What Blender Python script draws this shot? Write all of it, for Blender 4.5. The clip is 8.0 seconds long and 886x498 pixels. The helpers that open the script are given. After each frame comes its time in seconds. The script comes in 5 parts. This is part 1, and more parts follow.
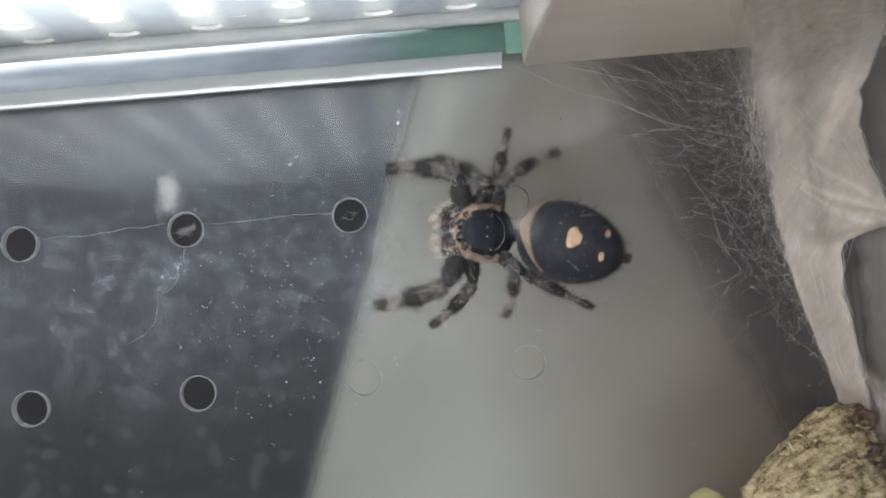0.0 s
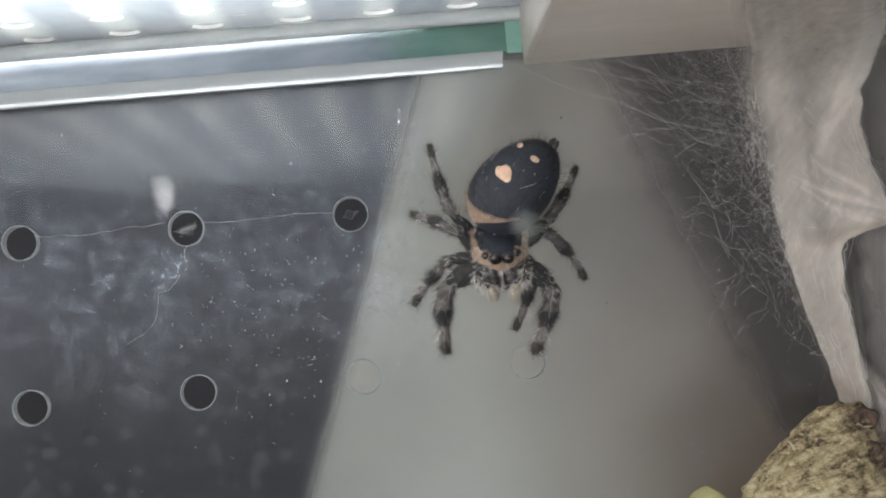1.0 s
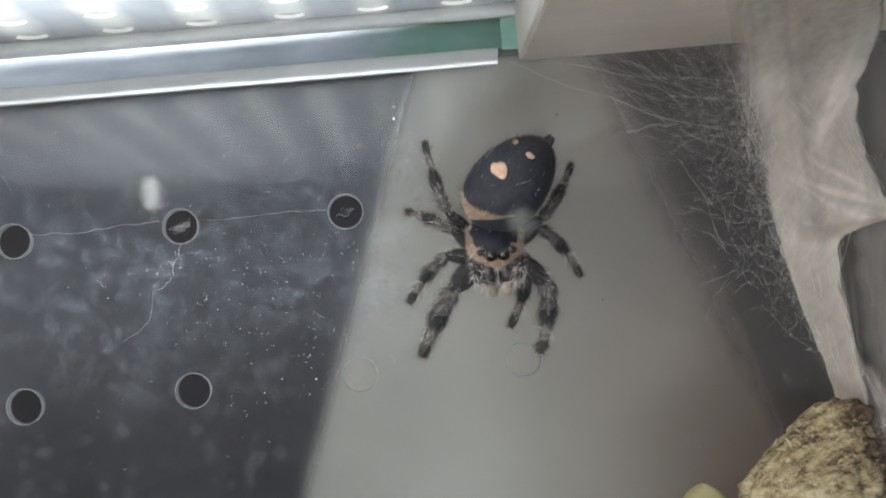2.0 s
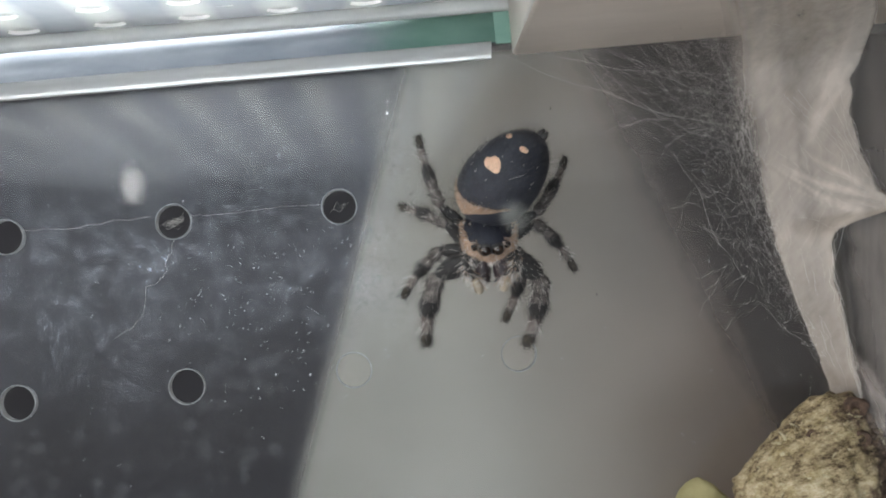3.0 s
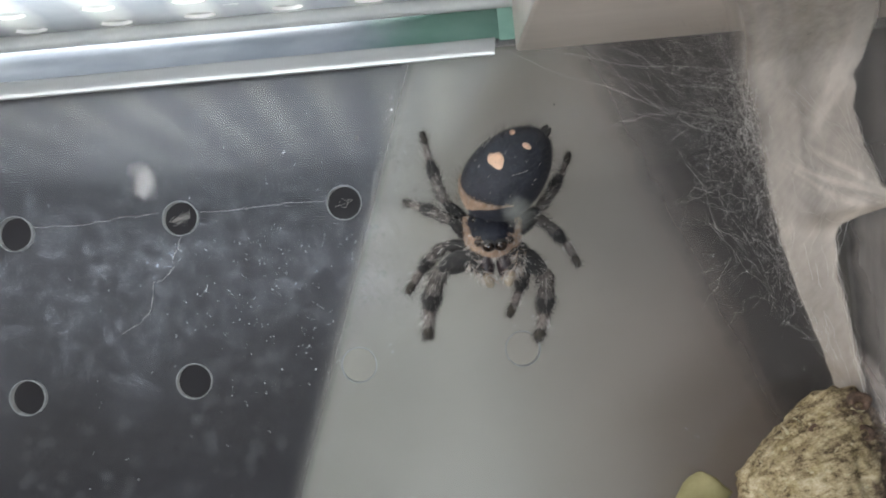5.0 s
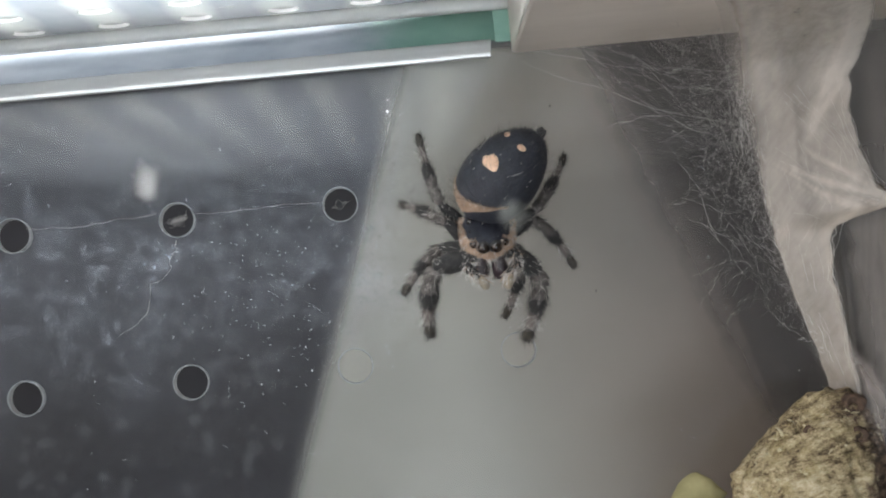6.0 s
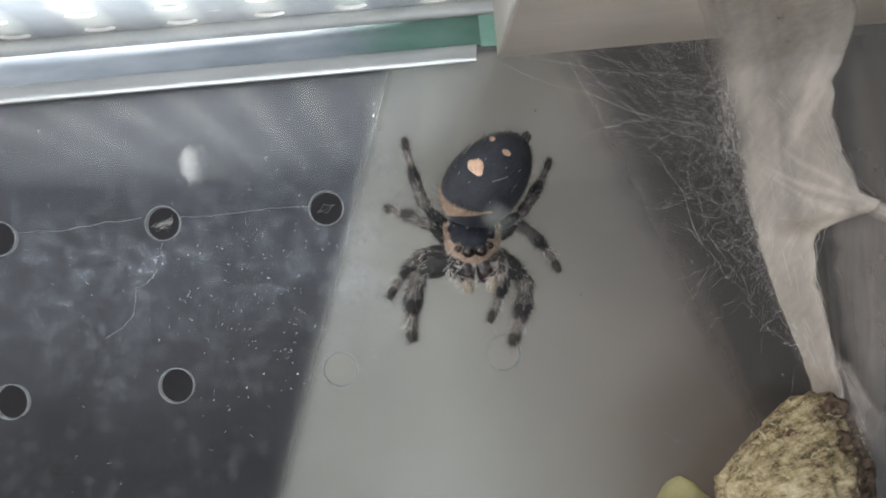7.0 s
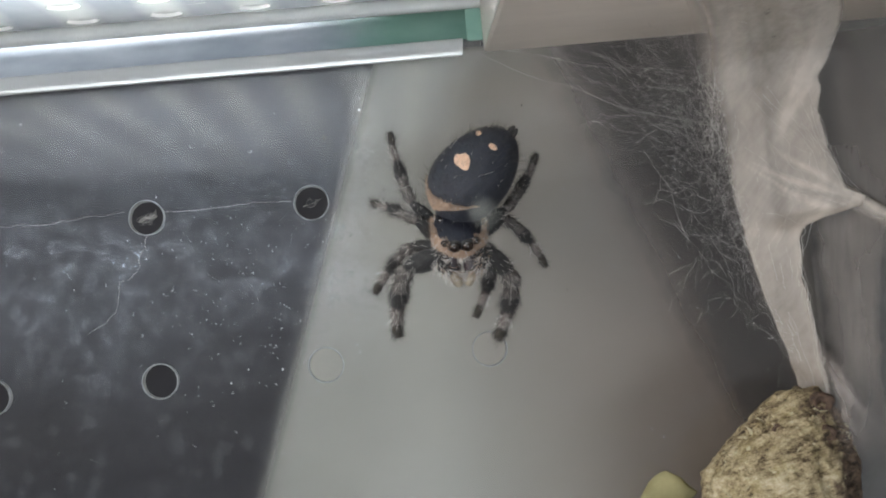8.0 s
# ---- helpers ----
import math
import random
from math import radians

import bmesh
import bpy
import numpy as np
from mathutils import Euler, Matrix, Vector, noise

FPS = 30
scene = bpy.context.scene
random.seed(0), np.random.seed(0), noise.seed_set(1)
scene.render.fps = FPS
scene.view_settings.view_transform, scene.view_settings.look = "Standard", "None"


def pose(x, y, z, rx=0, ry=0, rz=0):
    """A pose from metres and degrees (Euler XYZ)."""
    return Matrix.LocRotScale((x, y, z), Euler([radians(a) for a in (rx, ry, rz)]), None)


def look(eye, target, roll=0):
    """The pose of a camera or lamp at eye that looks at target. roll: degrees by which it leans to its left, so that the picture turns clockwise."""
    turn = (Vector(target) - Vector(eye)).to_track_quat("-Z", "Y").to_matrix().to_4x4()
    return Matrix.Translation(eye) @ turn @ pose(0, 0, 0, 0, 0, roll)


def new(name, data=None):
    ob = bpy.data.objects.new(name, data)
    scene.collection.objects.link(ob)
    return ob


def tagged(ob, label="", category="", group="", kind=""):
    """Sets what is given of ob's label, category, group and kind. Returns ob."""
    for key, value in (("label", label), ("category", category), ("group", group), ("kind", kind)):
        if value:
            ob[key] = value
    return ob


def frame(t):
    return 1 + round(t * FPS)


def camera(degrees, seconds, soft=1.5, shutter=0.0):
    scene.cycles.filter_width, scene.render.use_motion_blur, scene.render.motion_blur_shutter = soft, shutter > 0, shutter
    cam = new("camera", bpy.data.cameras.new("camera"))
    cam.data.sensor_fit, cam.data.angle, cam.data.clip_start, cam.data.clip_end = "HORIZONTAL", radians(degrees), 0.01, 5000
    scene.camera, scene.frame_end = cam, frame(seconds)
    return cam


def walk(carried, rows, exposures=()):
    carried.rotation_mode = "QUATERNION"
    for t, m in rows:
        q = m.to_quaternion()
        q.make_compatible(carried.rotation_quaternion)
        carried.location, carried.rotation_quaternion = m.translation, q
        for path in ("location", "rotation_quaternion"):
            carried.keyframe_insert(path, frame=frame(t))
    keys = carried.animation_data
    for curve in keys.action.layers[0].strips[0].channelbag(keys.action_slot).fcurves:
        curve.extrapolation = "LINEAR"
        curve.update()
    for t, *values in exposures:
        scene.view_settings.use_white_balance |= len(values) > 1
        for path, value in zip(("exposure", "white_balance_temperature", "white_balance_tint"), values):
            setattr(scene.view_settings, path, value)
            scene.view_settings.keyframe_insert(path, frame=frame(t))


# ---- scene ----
# The clip shows a jumping spider on the clear wall of a small plastic terrarium. All sizes below are in millimetres.
S = 0.001


def aim(x, y, z, yaw, pitch, roll):
    """A camera pose from millimetres and degrees of yaw, pitch and roll."""
    eye = Vector((x, y, z)) * S
    a, b = radians(yaw), radians(pitch)
    return look(eye, eye + Vector((-math.sin(a) * math.cos(b), math.cos(a) * math.cos(b), math.sin(b))), roll)


cam = camera(45.0, 8.0, soft=1.9, shutter=0.5)
walk(cam, [
    (0.0, aim(20.09, -97.73, -8.48, -1.98, 3.29, -5.20)),
    (0.5, aim(19.95, -97.79, -8.42, -2.03, 3.29, -5.21)),
    (1.0, aim(19.88, -97.68, -8.73, -2.06, 3.39, -5.20)),
    (1.5, aim(19.84, -97.55, -8.92, -2.18, 3.44, -5.26)),
    (3.0, aim(20.02, -97.17, -9.06, -2.52, 3.12, -5.51)),
    (3.5, aim(20.16, -97.23, -9.21, -2.59, 3.09, -5.55)),
    (4.0, aim(20.35, -97.37, -8.96, -2.26, 2.81, -5.55)),
    (4.5, aim(20.68, -97.60, -8.91, -1.92, 2.77, -5.58)),
    (6.0, aim(22.03, -98.17, -8.45, -1.30, 2.58, -5.62)),
    (6.5, aim(22.53, -98.31, -8.51, -1.35, 2.70, -5.55)),
    (7.0, aim(22.65, -98.46, -8.34, -1.73, 2.64, -5.53)),
    (7.5, aim(22.44, -98.21, -8.61, -2.29, 2.69, -5.51)),
    (8.0, aim(22.42, -98.01, -8.70, -2.59, 2.52, -5.53)),
], exposures=[(0.0, 0.05), (0.5, 0.05), (1.0, 0.02), (1.5, -0.03), (3.0, 0.0), (8.0, -0.01)])

# ---------------------------------------------------------------- light
world = bpy.data.worlds.new("room")
scene.world = world
world.use_nodes = True
world.node_tree.nodes["Background"].inputs["Color"].default_value = (1.0, 0.97, 0.99, 1)
world.node_tree.nodes["Background"].inputs["Strength"].default_value = 0.165


def area_lamp(name, eye, target, w, h, watts, colour):
    data = bpy.data.lights.new(name, "AREA")
    data.shape, data.size, data.size_y = "RECTANGLE", w * S, h * S
    data.energy, data.color = watts, colour
    ob = new(name, data)
    ob.matrix_world = look(Vector(eye) * S, Vector(target) * S)
    return ob


# the strip lamp over the lid, and a window of the room in front of the terrarium
area_lamp("lid_lamp", (26, -27, 120), (26, -27, 0), 138, 56, 2.85, (0.93, 0.965, 1.0))
area_lamp("window_light", (2, -250, -110), (26, 0, -20), 150, 45, 0.30, (0.80, 0.90, 1.0))
# broad unseen fill, added to brighten the card, the nest and the spider
area_lamp("room_fill", (-510, -470, 10), (20, 0, -5), 420, 260, 2.65, (1.0, 0.91, 0.83))


# ---------------------------------------------------------------- materials
def material(name):
    m = bpy.data.materials.new(name)
    m.use_nodes = True
    nt = m.node_tree
    nt.nodes.clear()
    return m, nt


def node(nt, kind, **values):
    n = nt.nodes.new(kind)
    for key, value in values.items():
        if key in n.inputs:
            n.inputs[key].default_value = value
        else:
            setattr(n, key, value)
    return n


def link(nt, a, b):
    nt.links.new(a, b)


def millimetres(nt):
    """Object coordinates in millimetres."""
    co = node(nt, "ShaderNodeTexCoord")
    sc = node(nt, "ShaderNodeVectorMath", operation="SCALE")
    sc.inputs["Scale"].default_value = 1000.0
    link(nt, co.outputs["Object"], sc.inputs[0])
    return sc.outputs[0]


def noise_of(nt, co, scale, detail=4.0, rough=0.55, stretch=None):
    if stretch:
        st = node(nt, "ShaderNodeMapping")
        st.inputs["Scale"].default_value = stretch
        link(nt, co, st.inputs["Vector"])
        co = st.outputs[0]
    n = node(nt, "ShaderNodeTexNoise", Scale=scale, Detail=detail, Roughness=rough)
    link(nt, co, n.inputs["Vector"])
    return n.outputs["Fac"]


def ramp(nt, fac, stops):
    r = node(nt, "ShaderNodeValToRGB")
    while len(r.color_ramp.elements) < len(stops):
        r.color_ramp.elements.new(0.5)
    for e, (p, c) in zip(r.color_ramp.elements, stops):
        e.position = p
        e.color = (*c, 1) if len(c) == 3 else c
    link(nt, fac, r.inputs[0])
    return r.outputs["Color"]


def grey(v):
    return (v, v, v)


def value_ramp(nt, fac, stops):
    return ramp(nt, fac, [(p, grey(v)) for p, v in stops])


def math_node(nt, op, a, b=None):
    n = node(nt, "ShaderNodeMath", operation=op)
    for i, v in enumerate((a, b)):
        if v is None:
            continue
        if isinstance(v, (int, float)):
            n.inputs[i].default_value = v
        else:
            link(nt, v, n.inputs[i])
    return n.outputs[0]


def finish(nt, shader):
    out = node(nt, "ShaderNodeOutputMaterial")
    link(nt, shader, out.inputs["Surface"])


def surface(name, stops, scale=1.0, rough=0.6, stretch=None, bump=0.0, bump_scale=6.0, metal=0.0, coat=0.0, sheen=0.0,
            translucent=0.0, detail=5.0, spec=0.5, second=None):
    """A principled surface whose colour runs over noise at two scales, with fine relief."""
    m, nt = material(name)
    co = millimetres(nt)
    a = noise_of(nt, co, scale, detail, stretch=stretch)
    b = noise_of(nt, co, scale * 6.3, 3.0, stretch=stretch)
    mix = math_node(nt, "ADD", math_node(nt, "MULTIPLY", a, 0.72), math_node(nt, "MULTIPLY", b, 0.28))
    bsdf = node(nt, "ShaderNodeBsdfPrincipled")
    link(nt, ramp(nt, mix, stops), bsdf.inputs["Base Color"])
    bsdf.inputs["Roughness"].default_value = rough
    bsdf.inputs["Metallic"].default_value = metal
    bsdf.inputs["Coat Weight"].default_value = coat
    bsdf.inputs["Coat Roughness"].default_value = 0.15
    bsdf.inputs["Sheen Weight"].default_value = sheen
    bsdf.inputs["Specular IOR Level"].default_value = spec
    if bump:
        bn = node(nt, "ShaderNodeBump", Strength=bump, Distance=0.0002)
        link(nt, noise_of(nt, co, bump_scale, 5.0, stretch=stretch), bn.inputs["Height"])
        link(nt, bn.outputs[0], bsdf.inputs["Normal"])
    sh = bsdf.outputs[0]
    if translucent:
        tr = node(nt, "ShaderNodeBsdfTranslucent")
        link(nt, ramp(nt, mix, stops), tr.inputs["Color"])
        mx = node(nt, "ShaderNodeMixShader", Fac=translucent)
        link(nt, sh, mx.inputs[1])
        link(nt, tr.outputs[0], mx.inputs[2])
        sh = mx.outputs[0]
    finish(nt, sh)
    return m


def clear_plastic(name, tint, gloss_rough, dust=0.0, ior=1.57):
    """Thin clear plastic: see-through, with a Fresnel gloss, a film of dust blotches and smears, and an even haze."""
    m, nt = material(name)
    co = millimetres(nt)
    see = node(nt, "ShaderNodeBsdfTransparent")
    see.inputs["Color"].default_value = (*tint, 1)
    gl = node(nt, "ShaderNodeBsdfGlossy", Roughness=gloss_rough)
    fr = node(nt, "ShaderNodeFresnel", IOR=ior)
    mx = node(nt, "ShaderNodeMixShader")
    link(nt, fr.outputs[0], mx.inputs[0])
    link(nt, see.outputs[0], mx.inputs[1])
    link(nt, gl.outputs[0], mx.inputs[2])
    sh = mx.outputs[0]
    if dust:
        broad = value_ramp(nt, noise_of(nt, co, 0.085, 2.0), [(0.34, 0.35), (0.60, 1.0)])
        cloud = value_ramp(nt, noise_of(nt, co, 0.20, 4.0, 0.6), [(0.35, 0.0), (0.72, 1.0)])
        # dried splashes: soft-edged blotches a millimetre or two across, bent by a second noise
        warp = node(nt, "ShaderNodeTexNoise")
        warp.inputs["Scale"].default_value = 0.6
        warp.inputs["Detail"].default_value = 3.0
        link(nt, co, warp.inputs["Vector"])
        shift = node(nt, "ShaderNodeVectorMath", operation="MULTIPLY_ADD")
        link(nt, warp.outputs["Color"], shift.inputs[0])
        shift.inputs[1].default_value = (1.3, 1.3, 1.3)
        link(nt, co, shift.inputs[2])
        blotch = value_ramp(nt, noise_of(nt, shift.outputs[0], 0.80, 5.0, 0.62), [(0.50, 0.0), (0.58, 0.45), (0.70, 1.0)])
        grain = value_ramp(nt, noise_of(nt, shift.outputs[0], 3.4, 4.0, 0.66), [(0.42, 0.10), (0.64, 1.0)])
        wisps = value_ramp(nt, noise_of(nt, shift.outputs[0], 0.8, 4.0, 0.6), [(0.475, 0.0), (0.505, 0.8), (0.54, 0.0)])
        amount = math_node(nt, "ADD", math_node(nt, "MULTIPLY", math_node(nt, "MULTIPLY", blotch, grain), 0.48), math_node(nt, "MULTIPLY", cloud, 0.035))
        amount = math_node(nt, "ADD", amount, math_node(nt, "MULTIPLY", math_node(nt, "MULTIPLY", wisps, grain), 0.12))
        amount = math_node(nt, "MULTIPLY", broad, amount)
        # thickest across the middle, thinner above, below and to the right
        sep = node(nt, "ShaderNodeSeparateXYZ")
        link(nt, co, sep.inputs[0])
        belt = node(nt, "ShaderNodeMapRange", interpolation_type="SMOOTHSTEP")
        link(nt, math_node(nt, "ADD", sep.outputs[2], math_node(nt, "MULTIPLY", noise_of(nt, co, 0.12, 2.0), 9.0)), belt.inputs["Value"])
        for key, value in (("From Min", -14.0), ("From Max", 0.0), ("To Min", 0.10), ("To Max", 1.25)):
            belt.inputs[key].default_value = value
        # the even share is haze painted in to lift the dark wall
        amount = math_node(nt, "MULTIPLY", math_node(nt, "ADD", math_node(nt, "MULTIPLY", amount, 0.85), 0.04), belt.outputs[0])
        for axis, lo, hi in ((2, 6.0, 13.0), (0, 16.0, 25.0)):
            thinned = node(nt, "ShaderNodeMapRange", interpolation_type="SMOOTHSTEP")
            link(nt, sep.outputs[axis], thinned.inputs["Value"])
            for key, value in (("From Min", lo), ("From Max", hi), ("To Min", 1.0), ("To Max", 0.12)):
                thinned.inputs[key].default_value = value
            amount = math_node(nt, "MULTIPLY", amount, thinned.outputs[0])
        amount = math_node(nt, "ADD", math_node(nt, "MULTIPLY", amount, dust), 0.014)
        df = node(nt, "ShaderNodeBsdfDiffuse")
        df.inputs["Color"].default_value = (0.47, 0.52, 0.60, 1)
        m2 = node(nt, "ShaderNodeMixShader")
        link(nt, amount, m2.inputs[0])
        link(nt, sh, m2.inputs[1])
        link(nt, df.outputs[0], m2.inputs[2])
        sh = m2.outputs[0]
    finish(nt, sh)
    return m


def veil(name, colour, low, high, amount, scale, stretch=None, translucent=0.4):
    """Gauzy stuff: diffuse and translucent, opened by noise."""
    m, nt = material(name)
    co = millimetres(nt)
    n = noise_of(nt, co, scale, 6.0, 0.65, stretch)
    n2 = noise_of(nt, co, scale * 0.22, 3.0)
    fac = math_node(nt, "MULTIPLY", value_ramp(nt, n, [(low, 0.25), (high, 1.0)]), value_ramp(nt, n2, [(0.25, 0.75), (0.7, 1.0)]))
    fac = math_node(nt, "MULTIPLY", fac, amount)
    df = node(nt, "ShaderNodeBsdfDiffuse")
    tr = node(nt, "ShaderNodeBsdfTranslucent")
    col = ramp(nt, n, [(0.3, tuple(c * 0.86 for c in colour)), (0.75, colour)])
    link(nt, col, df.inputs["Color"])
    link(nt, col, tr.inputs["Color"])
    mx = node(nt, "ShaderNodeMixShader", Fac=translucent)
    link(nt, df.outputs[0], mx.inputs[1])
    link(nt, tr.outputs[0], mx.inputs[2])
    see = node(nt, "ShaderNodeBsdfTransparent")
    m2 = node(nt, "ShaderNodeMixShader")
    link(nt, fac, m2.inputs[0])
    link(nt, see.outputs[0], m2.inputs[1])
    link(nt, mx.outputs[0], m2.inputs[2])
    finish(nt, m2.outputs[0])
    return m


M_PANE = clear_plastic("wall_plastic", (0.995, 1.0, 0.998), 0.075, dust=1.0)
M_PANE_BACK = clear_plastic("wall_plastic_back", (0.995, 1.0, 1.0), 0.07, ior=1.40)
M_RIM = surface("sawn_rim", [(0.3, (0.20, 0.215, 0.22)), (0.7, (0.42, 0.435, 0.44))], 2.0, 0.45, bump=0.4, translucent=0.4)
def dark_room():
    """The unlit room's darkness put into a backdrop colour: bluish, turning brown to the right."""
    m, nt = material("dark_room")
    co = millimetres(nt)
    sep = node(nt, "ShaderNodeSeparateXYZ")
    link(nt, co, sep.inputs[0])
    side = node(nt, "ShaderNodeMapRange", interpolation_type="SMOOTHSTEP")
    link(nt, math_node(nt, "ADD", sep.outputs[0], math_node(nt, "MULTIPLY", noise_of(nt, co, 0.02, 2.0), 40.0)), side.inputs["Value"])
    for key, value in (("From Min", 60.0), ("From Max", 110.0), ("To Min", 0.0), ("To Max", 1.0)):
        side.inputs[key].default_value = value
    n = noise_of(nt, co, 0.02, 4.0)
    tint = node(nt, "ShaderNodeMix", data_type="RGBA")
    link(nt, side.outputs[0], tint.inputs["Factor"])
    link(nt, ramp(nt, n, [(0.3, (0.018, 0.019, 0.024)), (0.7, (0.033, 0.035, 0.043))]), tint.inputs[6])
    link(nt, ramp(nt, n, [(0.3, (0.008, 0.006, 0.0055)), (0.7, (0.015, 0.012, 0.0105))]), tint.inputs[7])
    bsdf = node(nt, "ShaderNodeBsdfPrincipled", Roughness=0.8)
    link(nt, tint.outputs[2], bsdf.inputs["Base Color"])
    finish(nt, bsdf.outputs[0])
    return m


M_DARK = dark_room()
M_TABLE = surface("table_wood", [(0.3, (0.045, 0.03, 0.025)), (0.7, (0.10, 0.07, 0.05))], 0.05, 0.5, stretch=(1, 0.15, 1))


def streaked_lid():
    """Frosted plastic, painted paler along the dimple columns, where streaks of light show."""
    m, nt = material("frosted_lid")
    co = millimetres(nt)
    sep = node(nt, "ShaderNodeSeparateXYZ")
    link(nt, co, sep.inputs[0])
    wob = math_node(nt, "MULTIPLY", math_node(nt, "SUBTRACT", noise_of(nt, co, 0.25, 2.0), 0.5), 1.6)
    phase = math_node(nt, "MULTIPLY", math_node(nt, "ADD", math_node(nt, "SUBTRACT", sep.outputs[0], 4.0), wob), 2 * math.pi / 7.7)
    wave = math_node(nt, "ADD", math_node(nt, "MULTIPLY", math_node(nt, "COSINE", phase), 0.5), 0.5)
    streak = value_ramp(nt, wave, [(0.35, 0.0), (0.95, 1.0)])
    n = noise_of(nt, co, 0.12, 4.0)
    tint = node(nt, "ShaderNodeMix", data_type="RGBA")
    link(nt, streak, tint.inputs["Factor"])
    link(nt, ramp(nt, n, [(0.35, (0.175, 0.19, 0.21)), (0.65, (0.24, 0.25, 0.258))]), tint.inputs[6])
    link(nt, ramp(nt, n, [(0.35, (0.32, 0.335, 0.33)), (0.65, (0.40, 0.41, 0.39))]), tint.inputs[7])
    bsdf = node(nt, "ShaderNodeBsdfPrincipled", Roughness=0.3)
    link(nt, tint.outputs[2], bsdf.inputs["Base Color"])
    bn = node(nt, "ShaderNodeBump", Strength=0.12, Distance=0.0002)
    link(nt, noise_of(nt, co, 0.5, 5.0), bn.inputs["Height"])
    link(nt, bn.outputs[0], bsdf.inputs["Normal"])
    tr = node(nt, "ShaderNodeBsdfTranslucent")
    link(nt, tint.outputs[2], tr.inputs["Color"])
    mx = node(nt, "ShaderNodeMixShader", Fac=0.72)
    link(nt, bsdf.outputs[0], mx.inputs[1])
    link(nt, tr.outputs[0], mx.inputs[2])
    finish(nt, mx.outputs[0])
    return m


M_LID = streaked_lid()
M_EDGE = surface("lid_edge", [(0.3, (0.66, 0.68, 0.675)), (0.7, (0.80, 0.81, 0.79))], 0.35, 0.25, bump=0.25, bump_scale=1.2, translucent=0.4)
# brighter plastics that put the dimples' halo and glint into the colour
M_DIMPLE_HALO = surface("lid_halo", [(0.3, (0.40, 0.42, 0.41)), (0.7, (0.52, 0.53, 0.50))], 0.5, 0.2, translucent=0.75)
M_DIMPLE_GLINT = surface("lid_glint", [(0.3, (0.90, 0.90, 0.88)), (0.7, (0.97, 0.97, 0.95))], 0.8, 0.12, translucent=0.88)


def cast_plastic(name, tint, share):
    """Thick clear plastic, cloudy inside."""
    m, nt = material(name)
    co = millimetres(nt)
    gl = node(nt, "ShaderNodeBsdfGlass", IOR=1.49, Roughness=0.06)
    gl.inputs["Color"].default_value = (*tint, 1)
    bn = node(nt, "ShaderNodeBump", Strength=0.05, Distance=0.0002)
    link(nt, noise_of(nt, co, 0.2, 2.0, stretch=(0.15, 1, 1)), bn.inputs["Height"])
    link(nt, bn.outputs[0], gl.inputs["Normal"])
    df = node(nt, "ShaderNodeBsdfPrincipled", Roughness=0.10, IOR=2.0)
    df.inputs["Coat Weight"].default_value = 1.0
    df.inputs["Coat IOR"].default_value = 2.0
    df.inputs["Coat Roughness"].default_value = 0.06
    link(nt, ramp(nt, noise_of(nt, co, 0.12, 2.0, stretch=(0.2, 1, 1)), [(0.3, tuple(c * 0.62 for c in tint)), (0.7, tuple(c * 0.72 for c in tint))]), df.inputs["Base Color"])
    mx = node(nt, "ShaderNodeMixShader", Fac=share)
    link(nt, gl.outputs[0], mx.inputs[1])
    link(nt, df.outputs[0], mx.inputs[2])
    # light from above leaks down through the cloudy body
    leak = node(nt, "ShaderNodeBsdfTranslucent")
    leak.inputs["Color"].default_value = (*(c * 0.9 for c in tint), 1)
    m2 = node(nt, "ShaderNodeMixShader", Fac=0.45)
    link(nt, mx.outputs[0], m2.inputs[1])
    link(nt, leak.outputs[0], m2.inputs[2])
    finish(nt, m2.outputs[0])
    return m


M_BAR = cast_plastic("clear_lip", (0.97, 0.98, 0.98), 0.7)
M_NOSE = surface("lip_highlight", [(0.3, (0.78, 0.79, 0.78)), (0.7, (0.95, 0.95, 0.93))], 0.12, 0.22, stretch=(0.3, 1, 1), metal=0.35)


def strip_plastic():
    """The recessed strip: polished blue-grey plastic that turns teal towards the joint."""
    m, nt = material("recess_plastic")
    co = millimetres(nt)
    sep = node(nt, "ShaderNodeSeparateXYZ")
    link(nt, co, sep.inputs[0])
    n = noise_of(nt, co, 0.22, 4.0, stretch=(0.4, 1, 1))
    along = math_node(nt, "ADD", sep.outputs[0], math_node(nt, "MULTIPLY", math_node(nt, "SUBTRACT", noise_of(nt, co, 0.5, 3.0), 0.5), 5.0))
    teal = node(nt, "ShaderNodeMapRange", interpolation_type="SMOOTHSTEP")
    link(nt, along, teal.inputs["Value"])
    for key, value in (("From Min", 16.0), ("From Max", 25.0), ("To Min", 0.0), ("To Max", 1.0)):
        teal.inputs[key].default_value = value
    tint = node(nt, "ShaderNodeMix", data_type="RGBA")
    link(nt, teal.outputs[0], tint.inputs["Factor"])
    link(nt, ramp(nt, n, [(0.3, (0.25, 0.285, 0.33)), (0.7, (0.44, 0.475, 0.52))]), tint.inputs[6])
    link(nt, ramp(nt, n, [(0.3, (0.15, 0.29, 0.235)), (0.7, (0.25, 0.40, 0.335))]), tint.inputs[7])
    bsdf = node(nt, "ShaderNodeBsdfPrincipled", Roughness=0.27)
    bsdf.inputs["Specular IOR Level"].default_value = 0.3
    link(nt, tint.outputs[2], bsdf.inputs["Base Color"])
    bn = node(nt, "ShaderNodeBump", Strength=0.25, Distance=0.0002)
    link(nt, noise_of(nt, co, 0.6, 4.0, stretch=(0.5, 1, 1)), bn.inputs["Height"])
    link(nt, bn.outputs[0], bsdf.inputs["Normal"])
    finish(nt, bsdf.outputs[0])
    return m


